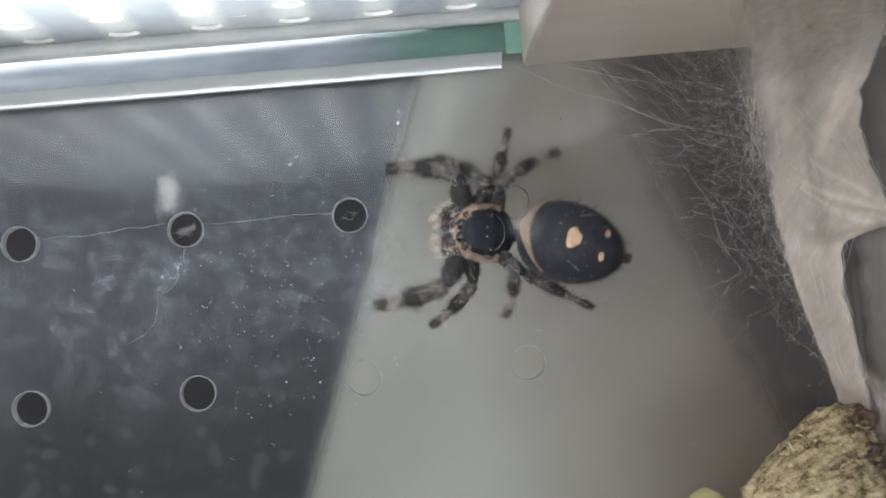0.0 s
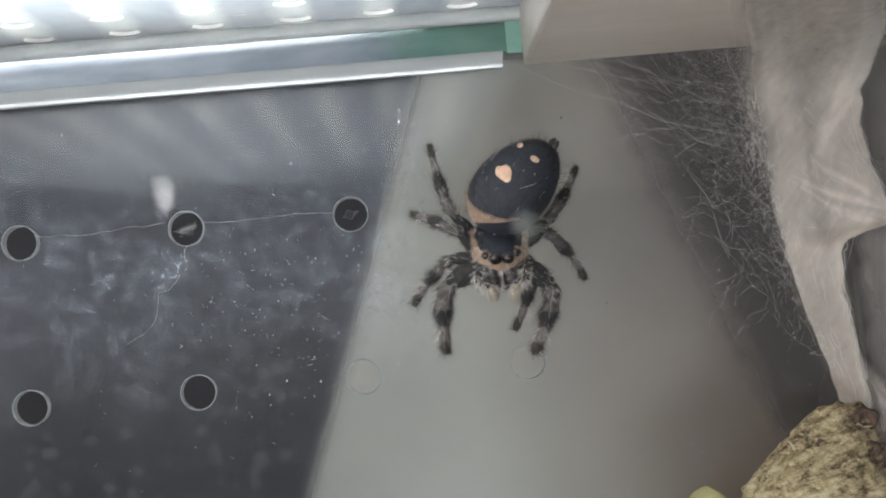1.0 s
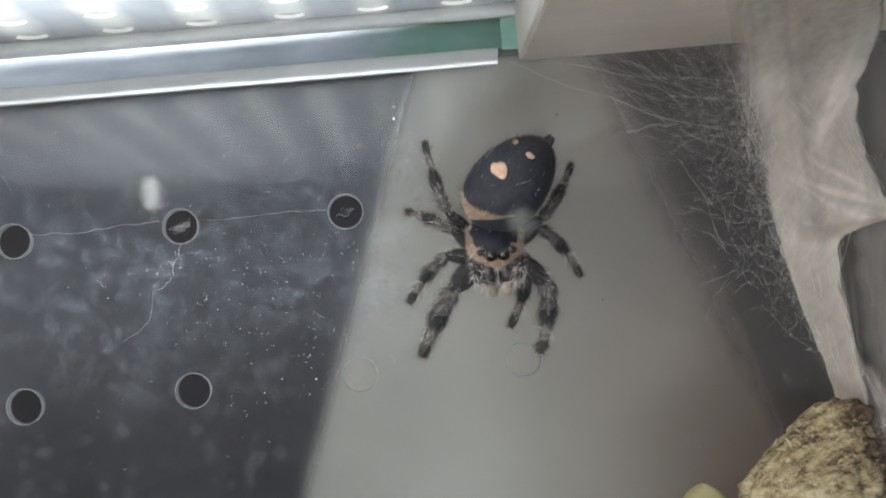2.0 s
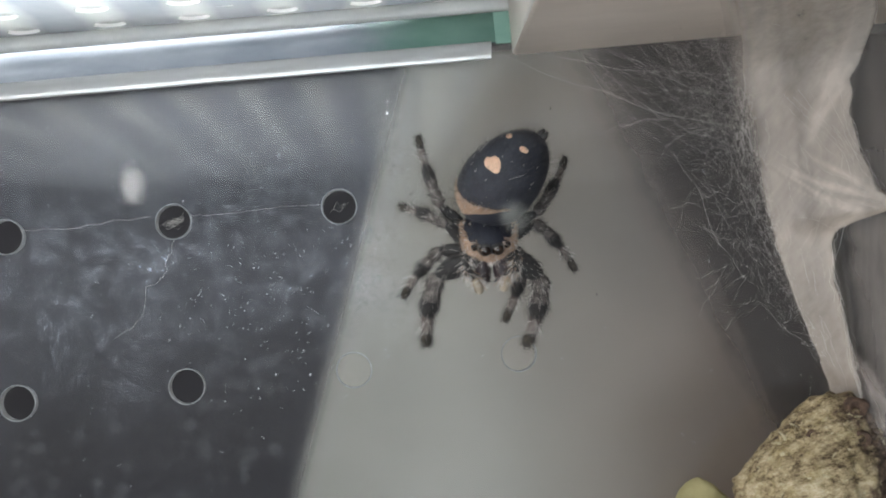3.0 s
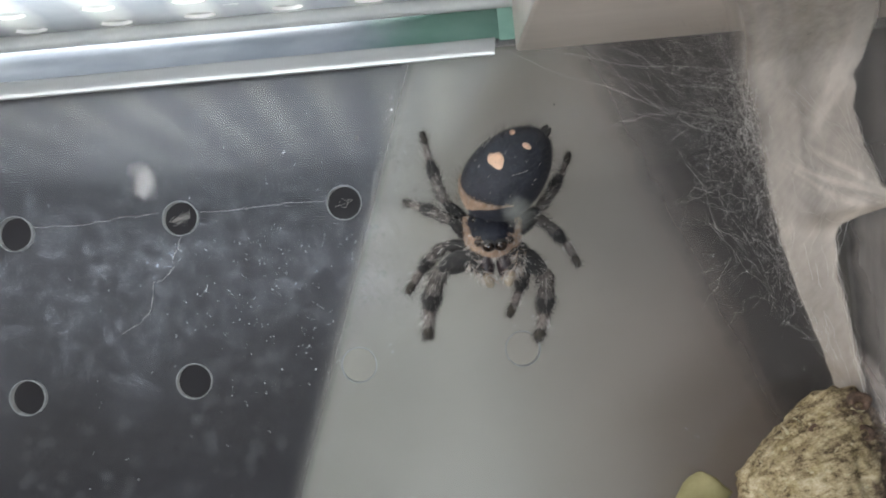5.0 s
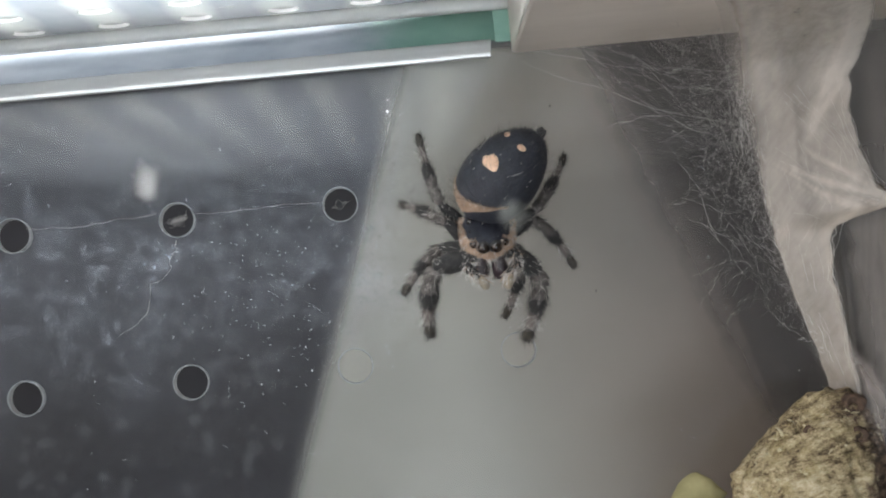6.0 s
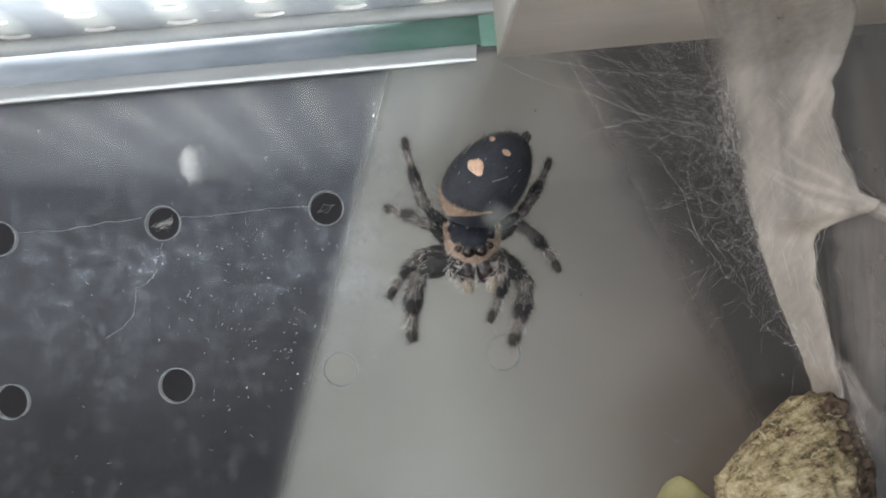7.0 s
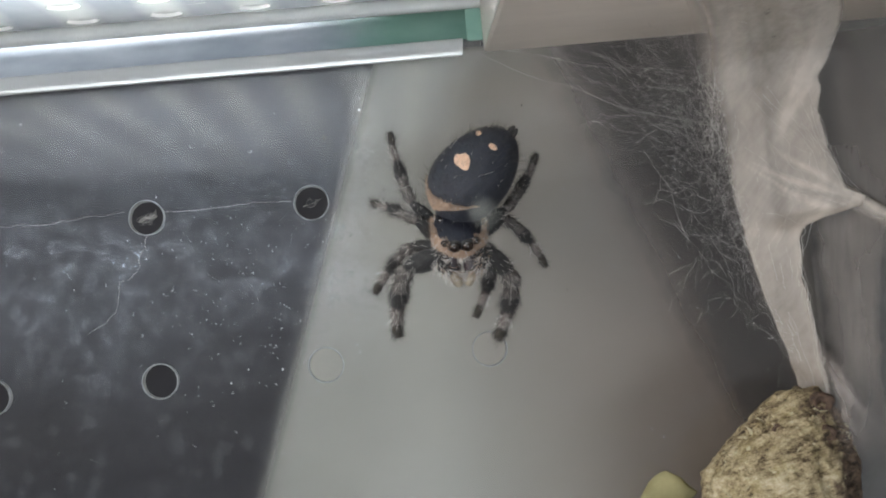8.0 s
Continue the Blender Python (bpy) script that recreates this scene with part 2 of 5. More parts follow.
M_RECESS = strip_plastic()
M_SLAB = surface("grey_lid_frame", [(0.3, (0.58, 0.535, 0.49)), (0.7, (0.72, 0.67, 0.62))], 0.16, 0.32, stretch=(0.3, 1, 1), bump=0.22, bump_scale=0.8, translucent=0.10)
M_BAFFLE = surface("light_baffle", [(0.3, (0.50, 0.50, 0.49)), (0.7, (0.60, 0.60, 0.585))], 0.1, 0.5, translucent=0.42)
M_SIDE = surface("side_wall_plastic", [(0.3, (0.115, 0.106, 0.096)), (0.7, (0.165, 0.153, 0.14))], 0.08, 0.5, bump=0.1)


def spun_silk(name, colour, slant, fine):
    """Silk sheeting: as dense as its mesh's "spun" values say, broken up by fibres that run down and across."""
    m, nt = material(name)
    co = millimetres(nt)
    dens = node(nt, "ShaderNodeAttribute", attribute_name="spun")
    turn = node(nt, "ShaderNodeMapping")
    turn.inputs["Rotation"].default_value = (0, radians(slant), 0)
    link(nt, co, turn.inputs["Vector"])
    strands = noise_of(nt, turn.outputs[0], fine, 6.0, 0.66, (0.10, 0.6, 1.0))
    cross = noise_of(nt, co, fine * 0.6, 5.0, 0.62, (1.0, 0.6, 0.35))
    cloud = noise_of(nt, co, 0.16, 3.0, 0.5)
    mix = math_node(nt, "ADD", math_node(nt, "MULTIPLY", strands, 0.5), math_node(nt, "ADD", math_node(nt, "MULTIPLY", cross, 0.25), math_node(nt, "MULTIPLY", cloud, 0.25)))
    weave = value_ramp(nt, mix, [(0.32, 0.70), (0.5, 0.88), (0.64, 1.0)])
    # thin silk opens into gaps, dense silk closes
    fac = node(nt, "ShaderNodeClamp")
    link(nt, math_node(nt, "MULTIPLY", dens.outputs["Fac"], math_node(nt, "MULTIPLY", weave, 1.12)), fac.inputs["Value"])
    col = ramp(nt, mix, [(0.3, tuple(c * 0.92 for c in colour)), (0.66, colour)])
    df = node(nt, "ShaderNodeBsdfDiffuse")
    tr = node(nt, "ShaderNodeBsdfTranslucent")
    link(nt, col, df.inputs["Color"])
    link(nt, col, tr.inputs["Color"])
    bn = node(nt, "ShaderNodeBump", Strength=0.15, Distance=0.0002)
    link(nt, mix, bn.inputs["Height"])
    link(nt, bn.outputs[0], df.inputs["Normal"])
    mx = node(nt, "ShaderNodeMixShader", Fac=0.3)
    link(nt, df.outputs[0], mx.inputs[1])
    link(nt, tr.outputs[0], mx.inputs[2])
    see = node(nt, "ShaderNodeBsdfTransparent")
    m2 = node(nt, "ShaderNodeMixShader")
    link(nt, fac.outputs[0], m2.inputs[0])
    link(nt, see.outputs[0], m2.inputs[1])
    link(nt, mx.outputs[0], m2.inputs[2])
    finish(nt, m2.outputs[0])
    return m


M_SILK = spun_silk("silk_sheet", (0.66, 0.608, 0.55), 52, 1.5)
M_GAUZE = spun_silk("silk_gauze", (0.315, 0.29, 0.27), 84, 1.1)
M_FILM = spun_silk("silk_film", (0.66, 0.60, 0.56), 40, 1.2)
M_WEB = veil("web_fibre", (0.80, 0.77, 0.74), 0.26, 0.48, 1.0, 0.5)
M_THREAD = surface("silk_thread", [(0.3, (0.74, 0.72, 0.70)), (0.7, (0.93, 0.92, 0.90))], 1.0, 0.4, translucent=0.5)
M_HAZE = veil("hazy_disc", (0.70, 0.76, 0.82), 0.2, 0.9, 0.075, 0.5, translucent=0.2)
M_SPECK = surface("white_specks", [(0.3, (0.40, 0.42, 0.44)), (0.7, (0.64, 0.66, 0.68))], 2.0, 0.7)
M_SPECK_DARK = surface("dark_specks", [(0.3, (0.05, 0.045, 0.04)), (0.7, (0.12, 0.11, 0.1))], 2.0, 0.8)
def lichen_bark():
    """Cream lichen in broad plates over dark bark, split by fine slanting cracks and greened in patches."""
    m, nt = material("lichen_bark")
    co = millimetres(nt)
    turn = node(nt, "ShaderNodeMapping")
    turn.inputs["Rotation"].default_value = (0, radians(14), 0)
    link(nt, co, turn.inputs["Vector"])
    plates = noise_of(nt, co, 0.28, 4.0, 0.6)
    fibre = noise_of(nt, turn.outputs[0], 1.7, 7.0, 0.74, (0.30, 0.8, 1.0))
    fine = noise_of(nt, co, 5.0, 4.0, 0.7)
    mix = math_node(nt, "ADD", math_node(nt, "ADD", math_node(nt, "MULTIPLY", plates, 0.30), math_node(nt, "MULTIPLY", fibre, 0.50)), math_node(nt, "MULTIPLY", fine, 0.20))
    base = ramp(nt, mix, [(0.39, (0.026, 0.018, 0.011)), (0.435, (0.12, 0.085, 0.046)), (0.468, (0.26, 0.205, 0.118)), (0.525, (0.46, 0.375, 0.225)), (0.60, (0.62, 0.55, 0.39))])
    moss = value_ramp(nt, noise_of(nt, co, 0.6, 5.0, 0.7), [(0.50, 0.0), (0.62, 0.5)])
    tint = node(nt, "ShaderNodeMix", data_type="RGBA", blend_type="MULTIPLY")
    link(nt, moss, tint.inputs["Factor"])
    link(nt, base, tint.inputs[6])
    tint.inputs[7].default_value = (0.60, 0.58, 0.38, 1)
    # the side by the corner darkens to brown, its shade put into the colour
    sep = node(nt, "ShaderNodeSeparateXYZ")
    link(nt, co, sep.inputs[0])
    off = math_node(nt, "ADD", math_node(nt, "MULTIPLY", math_node(nt, "SUBTRACT", sep.outputs[0], 57.6), 0.085), noise_of(nt, co, 0.45, 5.0, 0.65))
    corner_shade = value_ramp(nt, off, [(0.43, 0.0), (0.55, 0.95)])
    brown = node(nt, "ShaderNodeMix", data_type="RGBA")
    link(nt, corner_shade, brown.inputs["Factor"])
    link(nt, tint.outputs[2], brown.inputs[6])
    link(nt, ramp(nt, fibre, [(0.40, (0.03, 0.018, 0.012)), (0.62, (0.20, 0.13, 0.085))]), brown.inputs[7])
    bsdf = node(nt, "ShaderNodeBsdfPrincipled", Roughness=0.9)
    link(nt, brown.outputs[2], bsdf.inputs["Base Color"])
    bn = node(nt, "ShaderNodeBump", Strength=1.0, Distance=0.0007)
    link(nt, mix, bn.inputs["Height"])
    link(nt, bn.outputs[0], bsdf.inputs["Normal"])
    finish(nt, bsdf.outputs[0])
    return m


M_BARK = lichen_bark()
M_BARK_IN = surface("broken_wood", [(0.35, (0.018, 0.011, 0.008)), (0.65, (0.135, 0.085, 0.058))], 1.5, 0.9, bump=0.6)
M_FLAKE = surface("bark_flake", [(0.3, (0.36, 0.31, 0.18)), (0.7, (0.52, 0.47, 0.33))], 1.2, 0.9, bump=0.5)
M_YELLOW = surface("dry_leaf", [(0.3, (0.33, 0.295, 0.14)), (0.7, (0.42, 0.38, 0.20))], 0.4, 0.8, bump=0.2, translucent=0.3)

# the spider
M_BLACK = surface("black_cuticle", [(0.3, (0.010, 0.012, 0.018)), (0.7, (0.026, 0.029, 0.042))], 1.6, 0.5, bump=0.35, bump_scale=14, sheen=0.06, spec=0.35)
M_GLOSS = surface("glossy_cuticle", [(0.3, (0.008, 0.009, 0.014)), (0.7, (0.018, 0.020, 0.030))], 1.2, 0.42, bump=0.2, bump_scale=12, spec=0.22)
M_LEG = surface("leg_cuticle", [(0.32, (0.007, 0.007, 0.008)), (0.55, (0.016, 0.015, 0.015)), (0.75, (0.05, 0.046, 0.042))], 1.9, 0.7, bump=0.4, bump_scale=12, sheen=0.1)
M_PALE = surface("pale_ring", [(0.3, (0.045, 0.041, 0.039)), (0.7, (0.17, 0.15, 0.138))], 2.2, 0.75, bump=0.4, bump_scale=12)
M_RING = surface("pale_metatarsus", [(0.3, (0.085, 0.072, 0.065)), (0.7, (0.235, 0.20, 0.182))], 2.2, 0.75, bump=0.4, bump_scale=12)
M_TARSUS = surface("brown_tarsus", [(0.3, (0.028, 0.025, 0.020)), (0.7, (0.085, 0.074, 0.058))], 2.5, 0.8, bump=0.4, bump_scale=14)
M_TAN = surface("tan_hair", [(0.3, (0.29, 0.195, 0.135)), (0.7, (0.52, 0.375, 0.275))], 2.0, 0.85, bump=0.5, bump_scale=12)
M_SPOT = surface("peach_scale", [(0.3, (0.72, 0.47, 0.32)), (0.7, (0.86, 0.62, 0.46))], 2.0, 0.8, bump=0.5, bump_scale=14)
M_HAIR_PALE = surface("pale_hair", [(0.3, (0.42, 0.39, 0.365)), (0.7, (0.74, 0.705, 0.67))], 2.0, 0.6)
M_HAIR_DARK = surface("dark_hair", [(0.3, (0.010, 0.009, 0.009)), (0.7, (0.035, 0.032, 0.03))], 2.0, 0.5)
M_EYE = surface("eye_lens", [(0.3, (0.008, 0.005, 0.004)), (0.7, (0.022, 0.013, 0.010))], 1.0, 0.22, coat=0.3)
M_PALP = surface("palp_tip", [(0.3, (0.20, 0.165, 0.12)), (0.7, (0.38, 0.33, 0.25))], 1.5, 0.6, bump=0.3, bump_scale=12)
M_JAW = surface("jaw_cuticle", [(0.3, (0.010, 0.007, 0.010)), (0.7, (0.030, 0.018, 0.022))], 1.5, 0.3, bump=0.2, bump_scale=10)


# ---------------------------------------------------------------- mesh tools
class Geo:
    """Collects verts (millimetres), faces and their material slots."""

    def __init__(self):
        self.v, self.f, self.m = [], [], []

    def add(self, verts, faces, slot=0):
        o = len(self.v)
        self.v.extend([tuple(p) for p in verts])
        self.f.extend([tuple(i + o for i in f) for f in faces])
        self.m.extend([slot] * len(faces))

    def grid(self, rows, slot=0, closed=False):
        """Rows of points; closed joins each row's end to its start."""
        n, k = len(rows), len(rows[0])
        faces = []
        for i in range(n - 1):
            for j in range(k if closed else k - 1):
                a, b = i * k + j, i * k + (j + 1) % k
                faces.append((a, b, b + k, a + k))
        self.add([p for r in rows for p in r], faces, slot)

    def cap(self, ring, slot=0, flip=False):
        ring = list(ring)
        c = sum((Vector(p) for p in ring), Vector()) / len(ring)
        n = len(ring)
        faces = [((i + 1) % n, i, n) if not flip else (i, (i + 1) % n, n) for i in range(n)]
        self.add(ring + [c], faces, slot)

    def loft(self, centres, radii, sides=16, slot=0, flat=1.0, axis=None, lumps=0.0, seed=0.0):
        """A closed tube through centres with a radius at each; flat squeezes it along its second axis."""
        rows = []
        pts = [Vector(c) for c in centres]
        up = Vector(axis) if axis else Vector((0, 0, 1))
        for i, c in enumerate(pts):
            d = (pts[min(i + 1, len(pts) - 1)] - pts[max(i - 1, 0)]).normalized()
            a = d.cross(up)
            a = a.normalized() if a.length > 1e-4 else d.orthogonal().normalized()
            b = a.cross(d).normalized()
            row = []
            for k in range(sides):
                w = 2 * math.pi * k / sides
                r = radii[i]
                p = c + (a * math.cos(w) + b * math.sin(w) * flat) * r
                if lumps:
                    p += (p - c) * lumps * noise.noise(p * 1.3 + Vector((seed, 0, 0)))
                row.append(p)
            rows.append(row)
        self.grid(rows, slot, True)
        self.cap(rows[0], slot)
        self.cap(rows[-1], slot, True)

    def ball(self, c, rx, ry, rz, seg=16, rings=10, slot=0, turn=None):
        rows = []
        c = Vector(c)
        for i in range(rings + 1):
            a = math.pi * (0.002 + 0.996 * i / rings)
            row = []
            for k in range(seg):
                w = 2 * math.pi * k / seg
                p = Vector((rx * math.sin(a) * math.cos(w), ry * math.sin(a) * math.sin(w), -rz * math.cos(a)))
                row.append(c + (turn @ p if turn else p))
            rows.append(row)
        self.grid(rows, slot, True)

    def hair(self, root, way, length, width, slot, curl=0.0):
        """One tapering bristle."""
        root, way = Vector(root), Vector(way).normalized()
        a = way.orthogonal().normalized()
        b = way.cross(a)
        ring = [root + (a * math.cos(t) + b * math.sin(t)) * width for t in (0.0, 2.094, 4.189)]
        bend = Vector((random.uniform(-1, 1), random.uniform(-1, 1), random.uniform(-1, 1))) * curl * length
        mid = root + way * length * 0.55
        ring2 = [mid + (p - root) * 0.6 for p in ring]
        tip = root + way * length + bend
        self.add(ring + ring2 + [tip], [(0, 1, 4, 3), (1, 2, 5, 4), (2, 0, 3, 5), (3, 4, 6), (4, 5, 6), (5, 3, 6)], slot)

    def thread(self, pts, r, slot=0, sides=3):
        rows = []
        pts = [Vector(p) for p in pts]
        for i, c in enumerate(pts):
            d = (pts[min(i + 1, len(pts) - 1)] - pts[max(i - 1, 0)]).normalized()
            a = d.orthogonal().normalized()
            b = d.cross(a)
            rows.append([c + (a * math.cos(2 * math.pi * k / sides) + b * math.sin(2 * math.pi * k / sides)) * r for k in range(sides)])
        self.grid(rows, slot, True)

    def mesh(self, name, mats, smooth=True):
        me = bpy.data.meshes.new(name)
        me.from_pydata([(x * S, y * S, z * S) for x, y, z in self.v], [], self.f)
        for m in mats:
            me.materials.append(m)
        me.polygons.foreach_set("material_index", self.m)
        me.polygons.foreach_set("use_smooth", [smooth] * len(self.f))
        me.update()
        return me


def part(name, geo, mats, parent=None, label="", smooth=True):
    """Links a Geo as one mesh object, under a thing or a part."""
    ob = new(name, geo.mesh(name, mats if isinstance(mats, (list, tuple)) else [mats], smooth))
    if parent:
        ob.parent = parent
    return tagged(ob, label)


def box(geo, x0, x1, y0, y1, z0, z1, slot=0, bevel=0.0):
    """A block with chamfered edges."""
    if bevel <= 0:
        v = [(x, y, z) for x in (x0, x1) for y in (y0, y1) for z in (z0, z1)]
        geo.add(v, [(0, 1, 3, 2), (4, 6, 7, 5), (0, 4, 5, 1), (2, 3, 7, 6), (0, 2, 6, 4), (1, 5, 7, 3)], slot)
        return
    b = bevel
    sec = [(y0 + b, z0), (y1 - b, z0), (y1, z0 + b), (y1, z1 - b), (y1 - b, z1), (y0 + b, z1), (y0, z1 - b), (y0, z0 + b)]
    ins = [(min(max(y, y0 + b), y1 - b), min(max(z, z0 + b), z1 - b)) for y, z in sec]
    rows = [[(x0, y, z) for y, z in ins], [(x0 + b, y, z) for y, z in sec], [(x1 - b, y, z) for y, z in sec], [(x1, y, z) for y, z in ins]]
    geo.grid(rows, slot, True)
    geo.cap(rows[0], slot)
    geo.cap(rows[-1], slot, True)


# ---------------------------------------------------------------- the terrarium's walls
HOLES_X = [0.25 + 15 * i for i in (-3, -2, -1, 0, 1, 2)]
HOLES_Z = [-13.9, 0.98]
HOLE_R = 1.56


def back_wall():
    """A clear wall, 1 mm thick, with two rows of drilled vent holes."""
    g = Geo()
    xs = [HOLES_X[0] - 7.5 + 15 * i for i in range(len(HOLES_X) + 1)]
    zs = [-21.34, -6.46, 8.42]
    n = 40
    for iz, hz in enumerate(HOLES_Z):
        for ix, hx in enumerate(HOLES_X):
            x0, x1, z0, z1 = xs[ix], xs[ix + 1], zs[iz], zs[iz + 1]
            inner, outer = [], []
            for k in range(n):
                a = 2 * math.pi * (k + 0.5) / n
                c, s = math.cos(a), math.sin(a)
                inner.append((hx + HOLE_R * c, hz + HOLE_R * s))
                f = min(((x1 - hx) if c > 0 else (hx - x0)) / max(abs(c), 1e-6), ((z1 - hz) if s > 0 else (hz - z0)) / max(abs(s), 1e-6))
                outer.append((hx + f * c, hz + f * s))
            for y, slot in ((0.0, 0), (1.0, 1)):
                g.grid([[(x, y, z) for x, z in inner], [(x, y, z) for x, z in outer]], slot, True)
                for cx, cz in ((x0, z0), (x0, z1), (x1, z0), (x1, z1)):
                    near = sorted(range(n), key=lambda k: (outer[k][0] - cx) ** 2 + (outer[k][1] - cz) ** 2)[:2]
                    g.add([(outer[near[0]][0], y, outer[near[0]][1]), (cx, y, cz), (outer[near[1]][0], y, outer[near[1]][1])], [(0, 1, 2)], slot)
    # the undrilled rest
    for x0, x1, z0, z1 in ((xs[0], xs[-1], 8.42, 19.0), (xs[0], xs[-1], -128.0, -21.34), (xs[-1], 76.0, -128.0, 19.0)):
        for y, slot in ((0.0, 0), (1.0, 1)):
            g.add([(x0, y, z0), (x1, y, z0), (x1, y, z1), (x0, y, z1)], [(0, 1, 2, 3)], slot)
    wall = part("wall_back", g, [M_PANE, M_PANE_BACK], smooth=False)
    tagged(wall, "clear plastic terrarium wall with drilled vent holes, dusty and smeared", "wall", kind="structure")
    wall.visible_shadow = False
    # sawn, whitish rims of the holes
    for hz in HOLES_Z:
        for hx in HOLES_X:
            r = Geo()
            rows = []
            for rr, y in ((HOLE_R - 0.02, 0.95), (HOLE_R - 0.04, 0.2), (HOLE_R - 0.03, -0.03), (HOLE_R + 0.03, -0.06), (HOLE_R + 0.08, -0.03), (HOLE_R + 0.08, 0.02)):
                rows.append([(rr * (1 + 0.012 * noise.noise(Vector((hx + math.cos(a) * 2, hz, math.sin(a) * 2)))) * math.cos(a), y,
                              rr * math.sin(a)) for a in [2 * math.pi * k / 36 for k in range(36)]])
            r.grid(rows, 0, True)
            ob = part("hole_rim", r, M_RIM, wall, "frosted sawn edge of a vent hole")
            ob.location = Vector((hx, 0, hz)) * S
    return wall


back_wall()


def room_shell():
    g = Geo()
    box(g, 72.6, 75.0, -118, -0.2, -128, 19.2)
    tagged(part("wall_right", g, M_SIDE, smooth=False), "grey clouded plastic side wall of the terrarium", "wall", kind="structure")
    g = Geo()
    box(g, 61.7, 76, 1.6, 4.5, -128, 19.2, 0, 0.3)
    tagged(part("corner_post", g, M_SIDE, smooth=False), "grey clouded corner post behind the nest", "wall", kind="structure")
    g = Geo()
    box(g, -80, 76, -118, 6, -131, -128.2)
    tagged(part("floor", g, M_TABLE, smooth=False), "brown floor of the terrarium", "floor", kind="structure")
    g = Geo()
    box(g, -900, 900, -900, 400, -160, -132)
    tagged(part("table", g, M_TABLE, smooth=False), "dark brown wooden table top under the terrarium", "table", kind="structure")
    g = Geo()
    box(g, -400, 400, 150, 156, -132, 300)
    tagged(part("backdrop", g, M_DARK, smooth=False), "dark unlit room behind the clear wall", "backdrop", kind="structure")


room_shell()


def lid():
    """The lid: a clear top sheet over a frosted one that is moulded into rows of dimples."""
    g = Geo()
    n, r0 = 20, 0.98
    for j in range(40):
        for i in range(-10, 4):
            cx, cy = 4.0 + 7.7 * i, -1.7 - 4.75 * j
            x0, x1, y0, y1 = cx - 3.85, cx + 3.85, cy - 2.375, cy + 2.375
            hx, hy = cx + random.uniform(-0.2, 0.2), cy + random.uniform(-0.1, 0.1)
            inner, outer = [], []
            for k in range(n):
                a = 2 * math.pi * (k + 0.5) / n
                c, q = math.cos(a), math.sin(a)
                inner.append((hx + r0 * 1.5 * c, hy + r0 * 0.98 * q, 19.02))
                f = min(((x1 - hx) if c > 0 else (hx - x0)) / max(abs(c), 1e-6), ((y1 - hy) if q > 0 else (hy - y0)) / max(abs(q), 1e-6))
                outer.append((hx + f * c, hy + f * q, 19.02))
            g.grid([inner, outer], 0, True)
            for px, py in ((x0, y0), (x0, y1), (x1, y0), (x1, y1)):
                near = sorted(range(n), key=lambda k: (outer[k][0] - px) ** 2 + (outer[k][1] - py) ** 2)[:2]
                g.add([outer[near[0]], (px, py, 19.02), outer[near[1]]], [(0, 1, 2)], 0)
            rows = [inner]
            for f, z in ((0.88, 19.32), (0.72, 19.52), (0.45, 19.66), (0.01, 19.7)):
                rows.append([(hx + (p[0] - hx) * f, hy + (p[1] - hy) * f, z) for p in inner])
            first = len(g.m)
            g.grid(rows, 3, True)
            for k in range(n):   # dimple walls in near-white, painting their crescent glints
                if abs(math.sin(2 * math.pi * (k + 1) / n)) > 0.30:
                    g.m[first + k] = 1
    for x0, x1, y0, y1 in ((30.95, 34.6, -189.325, 0.675), (-76.85, 34.6, 0.675, 2.0), (-76.85, 34.6, -194, -189.325)):
        g.add([(x0, y0, 19.02), (x1, y0, 19.02), (x1, y1, 19.02), (x0, y1, 19.02)], [(0, 1, 2, 3)], 0)
    box(g, -76.85, 34.6, -194, 1.0, 20.2, 20.8, 2)
    tagged(part("ceiling", g, [M_LID, M_DIMPLE_GLINT, M_PANE_BACK, M_DIMPLE_HALO]), "frosted translucent lid with rows of moulded dimples, lit from above", "lid", kind="structure").visible_shadow = True


lid()


